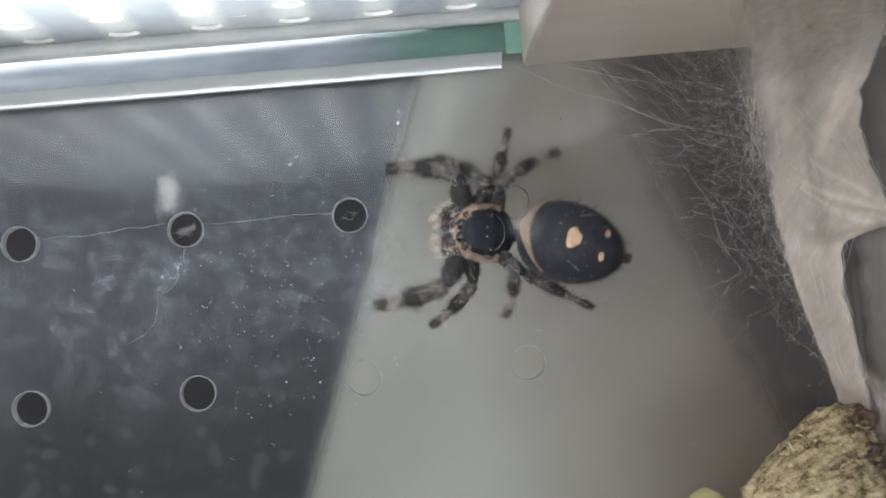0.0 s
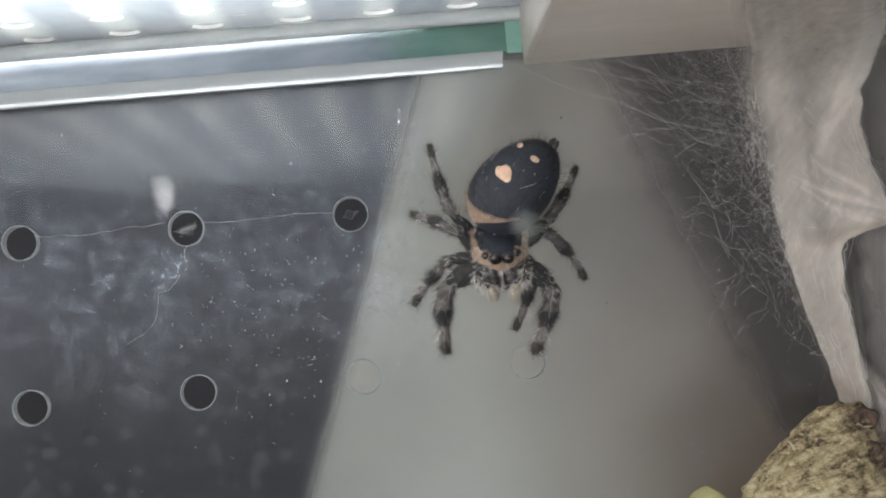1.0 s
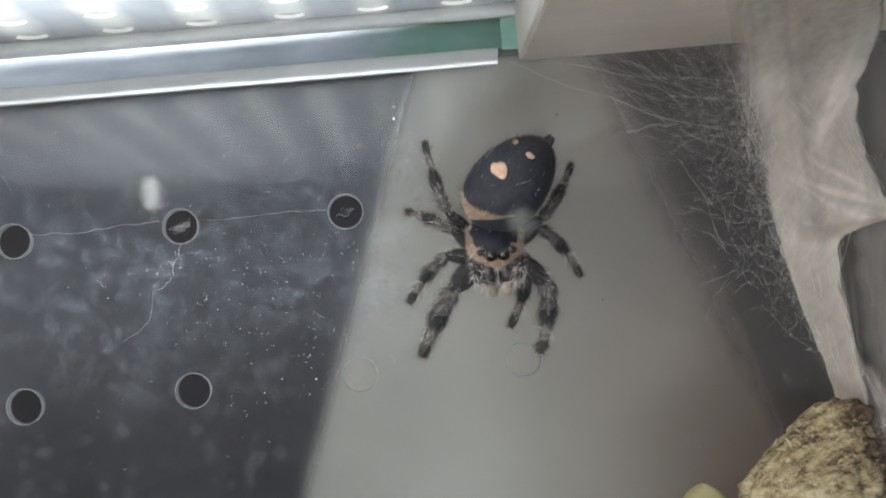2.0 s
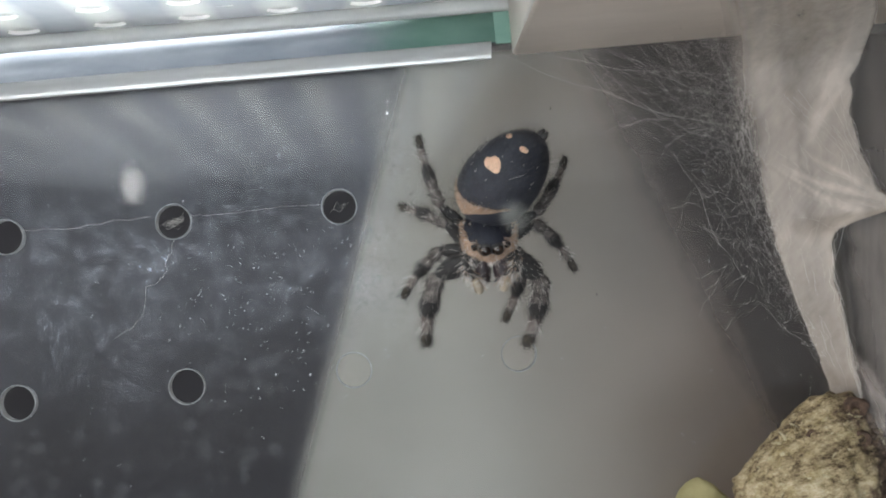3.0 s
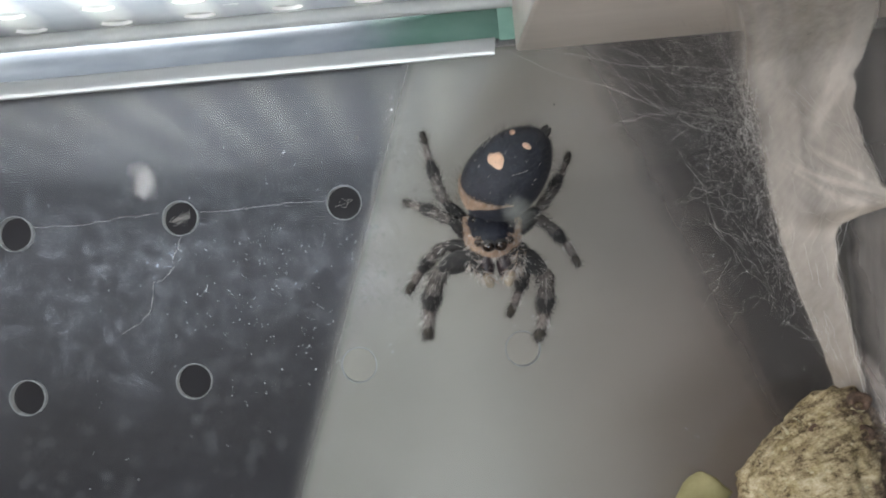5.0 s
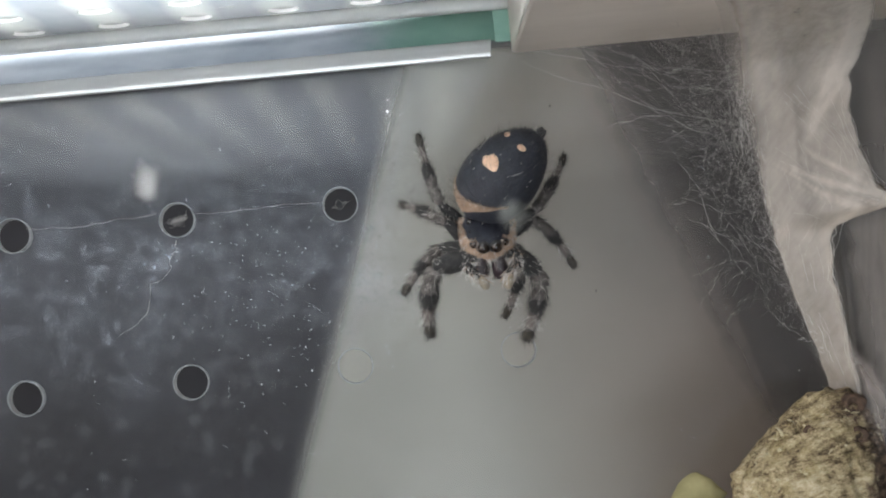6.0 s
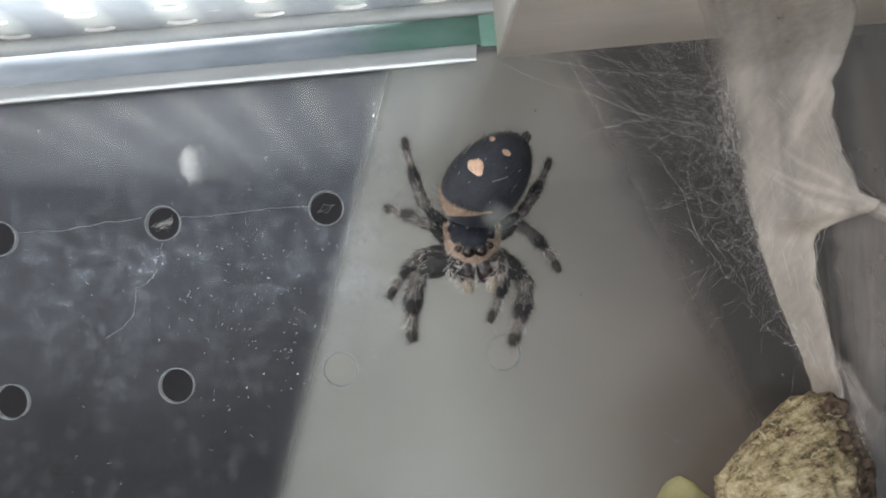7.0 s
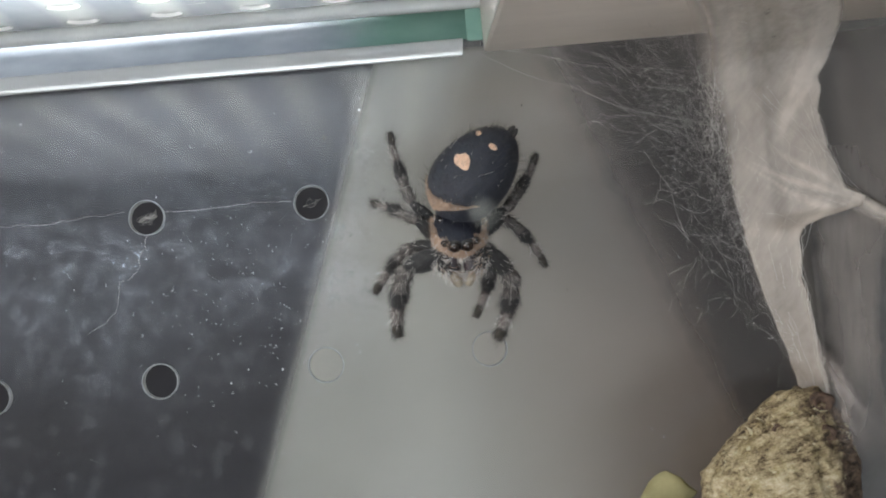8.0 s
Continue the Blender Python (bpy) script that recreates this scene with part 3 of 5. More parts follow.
def lid_trim():
    # the lip along the top of the wall, rounded and shiny, cut off square at its end
    g = Geo()
    sec = [(0.0, 13.25), (-0.9, 13.18), (-1.55, 13.14), (-1.75, 13.2), (-1.62, 13.55), (-1.3, 13.72), (-1.2, 14.2), (-1.05, 14.6), (-0.6, 14.85), (-0.02, 14.9)]
    xs = [-80 + 4 * i for i in range(28)] + [30.3]
    rows = []
    for x in xs:
        w = 0.05 * noise.noise(Vector((x * 0.12, 0, 3)))
        rows.append([(x + (z - 13.1) * (0.14 if x == xs[-1] else 0), y * 0.6, z + w) for y, z in sec])
    g.grid(rows, 0, True)
    k = len(sec)
    g.m = [1 if j % k == 3 else 0 for j in range(len(g.m))]   # the nose, near-white and part metallic to paint its highlight line
    g.cap(rows[-1], 0, True)
    g.cap(rows[0], 0)
    tagged(part("trim", g, [M_BAR, M_NOSE]), "shiny clear plastic lip running under the lid", "trim", kind="structure")
    # the recessed strip above it
    g = Geo()
    box(g, -80, 30.95, -0.22, -0.03, 14.8, 17.7)
    tagged(part("trim", g, M_RECESS), "polished recessed strip under the lid, blue-grey turning teal green", "trim", kind="structure")
    # the lid's moulded front edge above the strip
    g = Geo()
    rows = []
    sec = [(-0.05, 17.55), (-0.75, 17.6), (-1.0, 17.95), (-0.85, 18.5), (-0.5, 18.95), (-0.05, 19.0)]
    for x in [-80 + 5 * i for i in range(22)] + [33.3]:
        rows.append([(x, y, z + 0.04 * noise.noise(Vector((x * 0.2, 1, 1)))) for y, z in sec])
    g.grid(rows, 0, True)
    g.cap(rows[-1], 0, True)
    tagged(part("trim", g, M_EDGE), "pale frosted edge of the lid", "trim", kind="structure")
    # green edge-lit plastic at the joint
    g = Geo()
    box(g, 30.97, 33.4, -0.26, -0.03, 14.6, 17.9, 0)
    tagged(part("trim", g, M_RECESS, smooth=False), "teal green plastic edge at the lid's joint", "trim", kind="structure")
    # the grey frame of the lid on the nest's side
    g = Geo()
    box(g, 32.4, 72.4, -118, -0.05, 13.4, 18.9, 0, 0.25)
    box(g, 34.8, 72.4, 0.0, 2.0, 19.05, 20.6)
    # unseen translucent baffle, added to hold the lid lamp's light off the card
    box(g, -80, 76, 2.1, 4.0, 19.2, 126, 1, 0.3)
    tagged(part("ceiling", g, [M_SLAB, M_BAFFLE]), "smooth grey-brown plastic frame of the lid", "lid", kind="structure")


lid_trim()


def feathered_card_material():
    """Grey card stock whose edges fade out over some millimetres, to look blurred."""
    m, nt = material("grey_card")
    co = millimetres(nt)
    sep = node(nt, "ShaderNodeSeparateXYZ")
    link(nt, co, sep.inputs[0])
    x, z = sep.outputs[0], sep.outputs[2]
    down = math_node(nt, "SUBTRACT", CARD_TOP, z)
    left = math_node(nt, "ADD", math_node(nt, "SUBTRACT", x, CARD_LEFT), math_node(nt, "MULTIPLY", down, CARD_FLARE))
    right = math_node(nt, "SUBTRACT", math_node(nt, "ADD", math_node(nt, "MULTIPLY", down, CARD_SPREAD), CARD_RIGHT), x)
    see = node(nt, "ShaderNodeBsdfTransparent")
    bsdf = node(nt, "ShaderNodeBsdfPrincipled", Roughness=0.40)
    n = noise_of(nt, co, 0.07, 3.0)
    n2 = noise_of(nt, co, 2.5, 4.0)
    mix = math_node(nt, "ADD", math_node(nt, "MULTIPLY", n, 0.85), math_node(nt, "MULTIPLY", n2, 0.15))
    stock = ramp(nt, mix, [(0.3, (0.265, 0.258, 0.232)), (0.7, (0.325, 0.314, 0.284))])
    # towards the nest the colour browns, painting the dim warm light there
    stain = node(nt, "ShaderNodeMapRange", interpolation_type="SMOOTHSTEP")
    link(nt, math_node(nt, "ADD", x, math_node(nt, "MULTIPLY", noise_of(nt, co, 0.05, 2.0), 5.0)), stain.inputs["Value"])
    for key, value in (("From Min", 25.0), ("From Max", 58.0), ("To Min", 0.0), ("To Max", 1.0)):
        stain.inputs[key].default_value = value
    tint = node(nt, "ShaderNodeMix", data_type="RGBA")
    link(nt, stain.outputs[0], tint.inputs["Factor"])
    link(nt, stock, tint.inputs[6])
    tint.inputs[7].default_value = (0.285, 0.242, 0.213, 1)
    link(nt, tint.outputs[2], bsdf.inputs["Base Color"])
    # a rounded, thinning rim
    l2 = math_node(nt, "DIVIDE", left, 3.4)
    r2 = math_node(nt, "DIVIDE", math_node(nt, "ADD", right, math_node(nt, "MULTIPLY", math_node(nt, "SUBTRACT", noise_of(nt, co, 0.3, 5.0, 0.65), 0.42), 3.0)), 10.0)
    d2 = math_node(nt, "DIVIDE", down, 2.4)
    rim = math_node(nt, "MINIMUM", math_node(nt, "MINIMUM", l2, r2), d2)
    corner = math_node(nt, "SUBTRACT", math_node(nt, "MULTIPLY", math_node(nt, "ADD", left, down), 0.5), 1.1)
    rim = math_node(nt, "MINIMUM", rim, math_node(nt, "DIVIDE", corner, 1.0))
    fac = value_ramp(nt, rim, [(0.08, 0.0), (0.3, 0.12), (0.75, 0.88), (1.0, 1.0)])
    mx = node(nt, "ShaderNodeMixShader")
    link(nt, fac, mx.inputs[0])
    link(nt, see.outputs[0], mx.inputs[1])
    link(nt, bsdf.outputs[0], mx.inputs[2])
    finish(nt, mx.outputs[0])
    return m


CARD_TOP, CARD_LEFT, CARD_RIGHT, CARD_FLARE, CARD_SPREAD = 18.5, 22.0, 46.3, 0.346, 0.44


def card():
    """A pale grey card behind the wall, wider towards its foot, bowed, its edge by the nest bent back."""
    g = Geo()
    rows = []
    n = 60
    for i in range(n + 1):
        z = CARD_TOP - 143.6 * (i / n) ** 1.6
        a = CARD_TOP - z
        left = CARD_LEFT - CARD_FLARE * min(a, 80)
        right = CARD_RIGHT + CARD_SPREAD * min(a, 50)
        row = []
        for k in range(61):
            x = left - 6 + (right - left + 12) * k / 60
            # the bow and the bend turn both sides from the light, dimming them
            row.append((x, 0.0066 * max(0.0, x - 24) ** 2 - 0.008 * max(0.0, 28 - x) ** 2, z))
        rows.append(row)
    g.grid(rows, 0)
    back = [[(x, y + 0.3, z) for x, y, z in r[9:52]] for r in rows]
    g.grid(back, 0)
    ob = part("card", g, feathered_card_material())
    ob.location.y = CARD_Y * S
    return tagged(ob, "plain pale grey card with worn soft edges behind the clear wall", "card")


CARD_Y = 13.0
CARD = card()


# ---------------------------------------------------------------- the spider
def egg(s, a, grow=0.0):
    """A point of the abdomen: s from -1 (spinnerets) to 1 (front), a round it from the back's midline."""
    s = max(-0.9995, min(0.9995, s))
    r = (1 - abs(s) ** 2.15) ** 0.52 * (1.0 + 0.10 * s)
    y = 4.70 * s + (-0.25 if s < 0 else 0) * s * s
    dz = 3.05 if math.cos(a) > 0 else 2.5
    return Vector(((3.58 + grow) * r * math.sin(a), y + grow * s, (dz + grow) * r * math.cos(a)))


def egg_out(s, a):
    e = 0.01
    du, da = egg(s + e, a) - egg(s - e, a), egg(s, a + e) - egg(s, a - e)
    n = du.cross(da)
    if n.dot(egg(s, a)) < 0:
        n = -n
    return n.normalized()


def patch(s0, a0, half_s, half_a, outline, grow, slot, geo, hairs=0, hair_slot=0, hair_len=0.2):
    """A coloured patch lying on the abdomen round (s0, a0)."""
    rows = []
    for i in range(7):
        f = i / 6
        rows.append([egg(s0 + f * half_s * outline(w) * math.cos(w), a0 + f * half_a * outline(w) * math.sin(w), grow * (1 - 0.6 * f ** 4))
                     for w in [2 * math.pi * k / 40 for k in range(40)]])
    geo.grid(rows, slot, True)
    for _ in range(hairs):
        w, f = random.uniform(0, 2 * math.pi), math.sqrt(random.random()) * 1.03
        s, a = s0 + f * half_s * outline(w) * math.cos(w), a0 + f * half_a * outline(w) * math.sin(w)
        d = egg_out(s, a) + Vector((random.uniform(-0.5, 0.5), -0.9, random.uniform(-0.2, 0.4)))
        geo.hair(egg(s, a, 0.01), d, hair_len * random.uniform(0.6, 1.2), 0.022, hair_slot, 0.15)


def band_line(a):
    """How far forward the front band lies at each angle."""
    return float(np.interp(a, [-1.25, -1.05, -0.92, -0.68, -0.36, 0.05, 0.5, 1.1, 1.5], [0.30, 0.40, 0.53, 0.67, 0.78, 0.855, 0.845, 0.74, 0.58]))


def smooth(x, lo, hi):
    f = max(0.0, min(1.0, (x - lo) / (hi - lo)))
    return f * f * (3 - 2 * f)


def abdomen(parent):
    g = Geo()
    rows = []
    for i in range(49):
        s = -math.cos(math.pi * i / 48)
        rows.append([egg(s, 2 * math.pi * k / 56) for k in range(56)])
    g.grid(rows, 0, True)
    for _ in range(2600):   # short pile
        s, a = random.uniform(-0.97, 0.97), random.uniform(-1.9, 1.9)
        d = egg_out(s, a) * 0.55 + Vector((0, -1, 0)) + Vector((random.uniform(-0.3, 0.3), 0, random.uniform(-0.3, 0.3)))
        g.hair(egg(s, a, -0.01), d, random.uniform(0.18, 0.40), 0.014, 1, 0.15)
    for _ in range(420):    # long standing bristles
        s, a = random.uniform(-0.98, 0.92), random.uniform(-2.0, 2.0)
        d = egg_out(s, a) + Vector((random.uniform(-0.25, 0.25), -0.55, random.uniform(-0.25, 0.25)))
        g.hair(egg(s, a, -0.01), d, random.uniform(0.8, 1.5), 0.012, 1, 0.12)
    for _ in range(24):     # a few pale scales
        s, a = random.uniform(-0.7, 0.8), random.uniform(-1.3, 1.3)
        g.hair(egg(s, a, 0.02), Vector((random.uniform(-.3, .3), -1, 0.1)), random.uniform(0.2, 0.45), 0.025, 2, 0.1)
    for sgn in (-1, 1):     # pale flecks in short rows
        for k in range(5):
            s, a = -0.10 - 0.05 * k, sgn * (0.62 + 0.05 * k)
            g.hair(egg(s, a, 0.02), Vector((0.3 * sgn, -1, 0.05)), 0.35, 0.03, 2, 0.1)
    body = part("abdomen", g, [M_BLACK, M_HAIR_DARK, M_HAIR_PALE], parent, "velvety black abdomen with peach markings")
    # front band
    g = Geo()
    rows = []
    n = 60
    for i in range(9):
        f = i / 8
        row = []
        for k in range(n + 1):
            a = -1.15 + 2.7 * k / n
            edge = 0.03 * noise.noise(Vector((a * 7, f * 3, 2)))
            taper = max(0.08, 1 - 0.5 * (max(0, a - 0.9) / 0.6) ** 1.5 - 0.92 * (max(0, -a - 0.35) / 0.75) ** 1.2)
            s = band_line(a) + (f - 0.5) * 0.19 * taper + (edge if i in (0, 8) else 0)
            row.append(egg(s, a, 0.05))
        rows.append(row)
    g.grid(rows, 0)
    for _ in range(2100):
        a = random.uniform(-1.15, 1.5)
        taper = max(0.08, 1 - 0.5 * (max(0, a - 0.9) / 0.6) ** 1.5 - 0.92 * (max(0, -a - 0.35) / 0.75) ** 1.2)
        s = band_line(a) + random.uniform(-0.56, 0.56) * 0.21 * taper
        d = egg_out(s, a) + Vector((random.uniform(-0.5, 0.5), -1.2, random.uniform(-0.3, 0.3)))
        g.hair(egg(s, a, 0.03), d, random.uniform(0.2, 0.5), 0.016, 1 if random.random() < 0.85 else 2, 0.3)
    part("band", g, [M_TAN, M_TAN, M_HAIR_PALE], body, "tan hairy band round the abdomen's front")
    g = Geo()
    patch(-0.12, -0.03, 0.132, 0.25, lambda w: 1.0 + 0.14 * math.cos(w) - 0.10 * math.cos(3 * w) + 0.04 * math.sin(5 * w), 0.045, 0, g, 260, 0, 0.2)
    part("spot", g, [M_SPOT], body, "peach three-cornered spot")
    for sgn in (-1, 1):
        g = Geo()
        patch(-0.64, 0.07 + sgn * 0.43, 0.045, 0.17, lambda w: 1.0 + 0.12 * math.cos(2 * w + sgn), 0.04, 0, g, 70, 0, 0.15)
        part("spot", g, [M_SPOT], body, "small pale peach spot")
    g = Geo()
    for sgn in (-1, 1):
        g.loft([(0.22 * sgn, -4.75, -0.1), (0.24 * sgn, -5.2, 0.0), (0.22 * sgn, -5.6, 0.05)], [0.30, 0.24, 0.10], 10)
    for _ in range(60):
        g.hair((random.uniform(-0.4, 0.4), -5.1, random.uniform(-0.3, 0.3)), (random.uniform(-0.5, 0.5), -1, random.uniform(-0.2, 0.5)), random.uniform(0.3, 0.7), 0.014, 0, 0.1)
    part("spinnerets", g, [M_HAIR_DARK], body, "dark spinnerets")
    return body


def shield(u, w, grow=0.0):
    """A point of the carapace: u runs from its back (-1) to its front (1), w round it from the midline."""
    u = max(-0.999, min(0.999, u))
    r = (1 - abs(u) ** (2.4 if u < 0 else 3.6)) ** 0.5
    half = (2.28 if u > 0 else 2.42) + grow
    top = (1.42 if u > -0.1 else 1.42 - 0.75 * (-0.1 - u)) + grow
    c = math.cos(w)
    x = half * r * math.copysign(abs(math.sin(w)) ** 0.85, math.sin(w))
    z = (top if c > 0 else 1.15) * r ** 0.75 * math.copysign(abs(c) ** 0.72, c)
    return Vector((x, 2.55 * u + grow * u, z))


def carapace(parent):
    g = Geo()
    rows = []
    for i in range(37):
        u = -math.cos(math.pi * i / 36)
        rows.append([shield(u, 2 * math.pi * k / 48) for k in range(48)])
    g.grid(rows, 0, True)
    for _ in range(1900):   # tan fringe low on the sides and the face, bald shining top
        u, w = random.uniform(-0.35, 0.995), random.choice((-1, 1)) * random.uniform(0.55, 2.2)
        p = shield(u, w)
        if p.z > 0.95 and u < 0.62:
            continue
        if u < -0.35 and random.random() < 0.7:
            continue
        d = p.normalized() + Vector((0, 0.5 if u > 0.4 else -0.35, 0.25)) + Vector([random.uniform(-0.3, 0.3) for _ in range(3)])
        g.hair(p, d, random.uniform(0.22, 0.5), 0.024, 1 if random.random() < 0.8 else 2, 0.2)
    for _ in range(260):    # scattered fine hairs
        u, w = random.uniform(-0.9, 0.9), random.uniform(-1.2, 1.2)
        g.hair(shield(u, w), shield(u, w).normalized() + Vector((0, -0.6, 0.2)), random.uniform(0.2, 0.5), 0.011, 3, 0.2)
    for k in range(150):    # a fine pale hem behind the raised head
        b = math.pi * (1.08 + 0.84 * k / 149)
        x, y = 1.72 * math.cos(b), 0.35 + 1.72 * math.sin(b)
        r = (1 - abs(y / 2.55) ** 2.4) ** 0.5
        w = math.copysign(math.asin(min(0.98, (abs(x) / (2.4 * r)) ** (1 / 0.85))), x)
        g.hair(shield(y / 2.55, w, 0.01), (-0.3 * math.sin(b), 0.5 * math.cos(b), 0.3), 0.16, 0.012, 2, 0.2)
    for sgn in (-1, 1):     # two tiny white tufts that stand in for the glints on its top
        for _ in range(7):
            p = shield(0.14 + random.uniform(-0.02, 0.02), sgn * 0.13, 0.01)
            g.hair(p, (random.uniform(-1, 1), random.uniform(-0.6, 0.6), 0.3), 0.13, 0.02, 2, 0.1)
    body = part("carapace", g, [M_GLOSS, M_TAN, M_HAIR_PALE, M_HAIR_DARK], parent, "glossy blue-black carapace with a tan hairy fringe")
    # tan face and cheeks under the eyes
    g = Geo()
    for sgn in (-1, 1):
        rows = []
        for i in range(10):
            u = -0.02 + 0.99 * i / 9
            rows.append([shield(u, sgn * (lambda low: low + (1.9 - low) * k / 8)(1.62 - 0.52 * min(1.0, max(0.0, u + 0.02) / 0.45) - 0.40 * max(0.0, u) ** 2), 0.035) for k in range(9)])
        g.grid(rows, 0)
    part("cheeks", g, [M_TAN], body, "tan scaled cheeks")
    # tan mask round the front eyes and down over the face
    g = Geo()
    rows = []
    for k in range(13):
        f = k / 12
        z = 1.0 - 1.9 * f
        y = 1.98 + 0.72 * math.sin(min(1.0, f * 1.15) * math.pi / 2)
        rows.append([(x, y - 0.145 * x * x, z - 0.05 * x * x) for x in [-2.02 + 4.04 * q / 24 for q in range(25)]])
    g.grid(rows, 0)
    for _ in range(420):
        x, f = random.uniform(-2.0, 2.0), random.random()
        z = 1.0 - 1.9 * f
        y = 1.98 + 0.72 * math.sin(min(1.0, f * 1.15) * math.pi / 2)
        g.hair((x, y - 0.145 * x * x, z - 0.05 * x * x), (x * 0.4 + random.uniform(-.3, .3), 0.7, random.uniform(-0.5, 0.5)), random.uniform(0.15, 0.34), 0.02, 0 if random.random() < 0.75 else 1, 0.2)
    part("face", g, [M_TAN, M_HAIR_PALE], body, "tan scaled face")
    # eyes
    for x, y, z, r in ((0.56, 2.36, 0.50, 0.54), (1.36, 2.08, 0.66, 0.33), (1.52, 0.92, 1.08, 0.14), (1.50, -0.15, 1.18, 0.26)):
        for sgn in (-1, 1):
            g = Geo()
            g.ball((x * sgn, y, z), r, r, r, 20, 12, 0)
            rows = []
            out = Vector((0.12 * sgn, 1, 0.05)) if y > 1.5 else Vector((0.8 * sgn, 0, 0.75))
            q = out.normalized().to_track_quat("Z", "Y")
            for rr, h in ((r * 1.02, r * 0.25), (r * 1.2, r * 0.15), (r * 1.25, -r * 0.2)):
                rows.append([Vector((x * sgn, y, z)) + q @ Vector((rr * math.cos(a), rr * math.sin(a), h)) for a in [2 * math.pi * k / 20 for k in range(20)]])
            g.grid(rows, 1, True)
            part("eye", g, [M_EYE, M_BLACK if y < 1.5 else M_LEG], body, "shining black eye")
    # moustache of pale hairs over the jaws
    g = Geo()
    for _ in range(150):
        x = random.uniform(-1.7, 1.7)
        root = (x, 2.66 - 0.13 * x * x, random.uniform(-0.85, -0.55))
        g.hair(root, (x * 0.25 + random.uniform(-.25, .25), 1.0, -0.75 + random.uniform(-.3, .3)), random.uniform(0.45, 0.85), 0.022, 0, 0.15)
    part("moustache", g, [M_HAIR_PALE], body, "pale fringe of hair over the jaws")
    return body


def jaws_and_palps(parent):
    for sgn in (-1, 1):
        g = Geo()
        g.loft([(0.72 * sgn, 1.8, -0.95), (0.78 * sgn, 2.4, -1.25), (0.80 * sgn, 2.95, -1.75), (0.72 * sgn, 3.2, -2.25), (0.62 * sgn, 3.2, -2.6)],
               [0.60, 0.72, 0.74, 0.62, 0.34], 16)
        for _ in range(60):
            g.hair((0.66 * sgn + random.uniform(-.45, .45), 3.0 + random.uniform(-.3, .35), random.uniform(-2.1, -1.1)),
                   (random.uniform(-.4, .4), 1, -0.5), random.uniform(0.2, 0.45), 0.014, 1, 0.2)
        g.loft([(0.5 * sgn, 3.15, -2.45), (0.3 * sgn, 3.2, -2.75), (0.08 * sgn, 3.1, -2.9)], [0.16, 0.10, 0.03], 8, 0)
        part("jaw", g, [M_JAW, M_HAIR_PALE], parent, "dark shining jaw with a fang")
    made = []
    for sgn in (-1, 1):
        # the palp hinges at its own origin
        g = Geo()
        pts = [(0, 0, 0), (0.45 * sgn, 0.8, 0.1), (0.30 * sgn, 1.5, -0.1), (-0.30 * sgn, 2.0, -0.4), (-0.95 * sgn, 2.2, -0.8)]
        g.loft(pts, [0.36, 0.46, 0.50, 0.46, 0.22], 12, 0)
        for _ in range(330):
            f = random.random() ** 0.8 * 3.98
            i = int(f)
            c = Vector(pts[i]).lerp(Vector(pts[i + 1]), f - i)
            d = Vector((random.uniform(-1, 1), random.uniform(-0.2, 1), random.uniform(-0.6, 1))).normalized()
            g.hair(c + d * 0.36, d + Vector((-0.3 * sgn, 0.8, -0.1)), random.uniform(0.5, 1.15), 0.028, 1 if random.random() < 0.8 else 2, 0.25)
        tip = Geo()
        tip.loft([(-0.30 * sgn, 1.95, -0.35), (-0.55 * sgn, 2.35, -0.55), (-0.75 * sgn, 2.8, -0.75), (-0.85 * sgn, 3.15, -0.9), (-0.88 * sgn, 3.3, -0.95)], [0.30, 0.42, 0.44, 0.34, 0.12], 14)
        for _ in range(60):
            d = Vector((random.uniform(-1, 1), random.uniform(-0.2, 0.6), random.uniform(-0.6, 1))).normalized()
            tip.hair(Vector((-0.65 * sgn, 2.5, -0.65)) + d * 0.38, d * 0.6 + Vector((-0.2 * sgn, 1, -0.3)), random.uniform(0.25, 0.5), 0.014, 1, 0.2)
        ob = part("palp", g, [M_LEG, M_HAIR_PALE, M_TAN], parent, "palp thick with pale hair")
        part("palp_tip", tip, [M_PALP, M_HAIR_PALE], ob, "smooth greyish tan tip")
        made.append((ob, sgn, Vector((1.75 * sgn, 1.75, -0.75))))
    return made


# name, side, hip, length, thickness, bow towards the back, bow out of the wall's plane
LEGS = [
    ("R1", 1, (1.8, 1.95, -1.0), 10.3, 1.62, 0.25, 0.42), ("L1", -1, (-1.8, 1.95, -1.0), 10.3, 1.62, 0.0, 0.42),
    ("R2", 1, (1.85, 1.05, -1.1), 8.5, 1.12, 1.3, 0.65), ("L2", -1, (-1.85, 1.05, -1.1), 8.5, 1.12, 1.1, 0.65),
    ("R3", 1, (1.8, -0.15, -1.1), 8.7, 1.0, 0.1, 1.6), ("L3", -1, (-1.8, -0.15, -1.1), 9.2, 1.05, 1.4, 1.0),
    ("R4", 1, (1.6, -1.2, -1.0), 11.0, 1.0, -0.2, 0.9), ("L4", -1, (-1.6, -1.2, -1.0), 10.6, 1.0, -0.2, 0.7),
]
SHARE = (0.31, 0.14, 0.25, 0.17, 0.13)
BENDS = (1.0, 0.24, 0.14, 0.10)
PIECES = ("femur", "patella", "tibia", "metatarsus", "tarsus")
WIDE = ((0.42, 0.62, 0.58, 0.40), (0.42, 0.50, 0.50, 0.42), (0.42, 0.52, 0.54, 0.36), (0.32, 0.33, 0.33, 0.30), (0.27, 0.31, 0.29, 0.21))


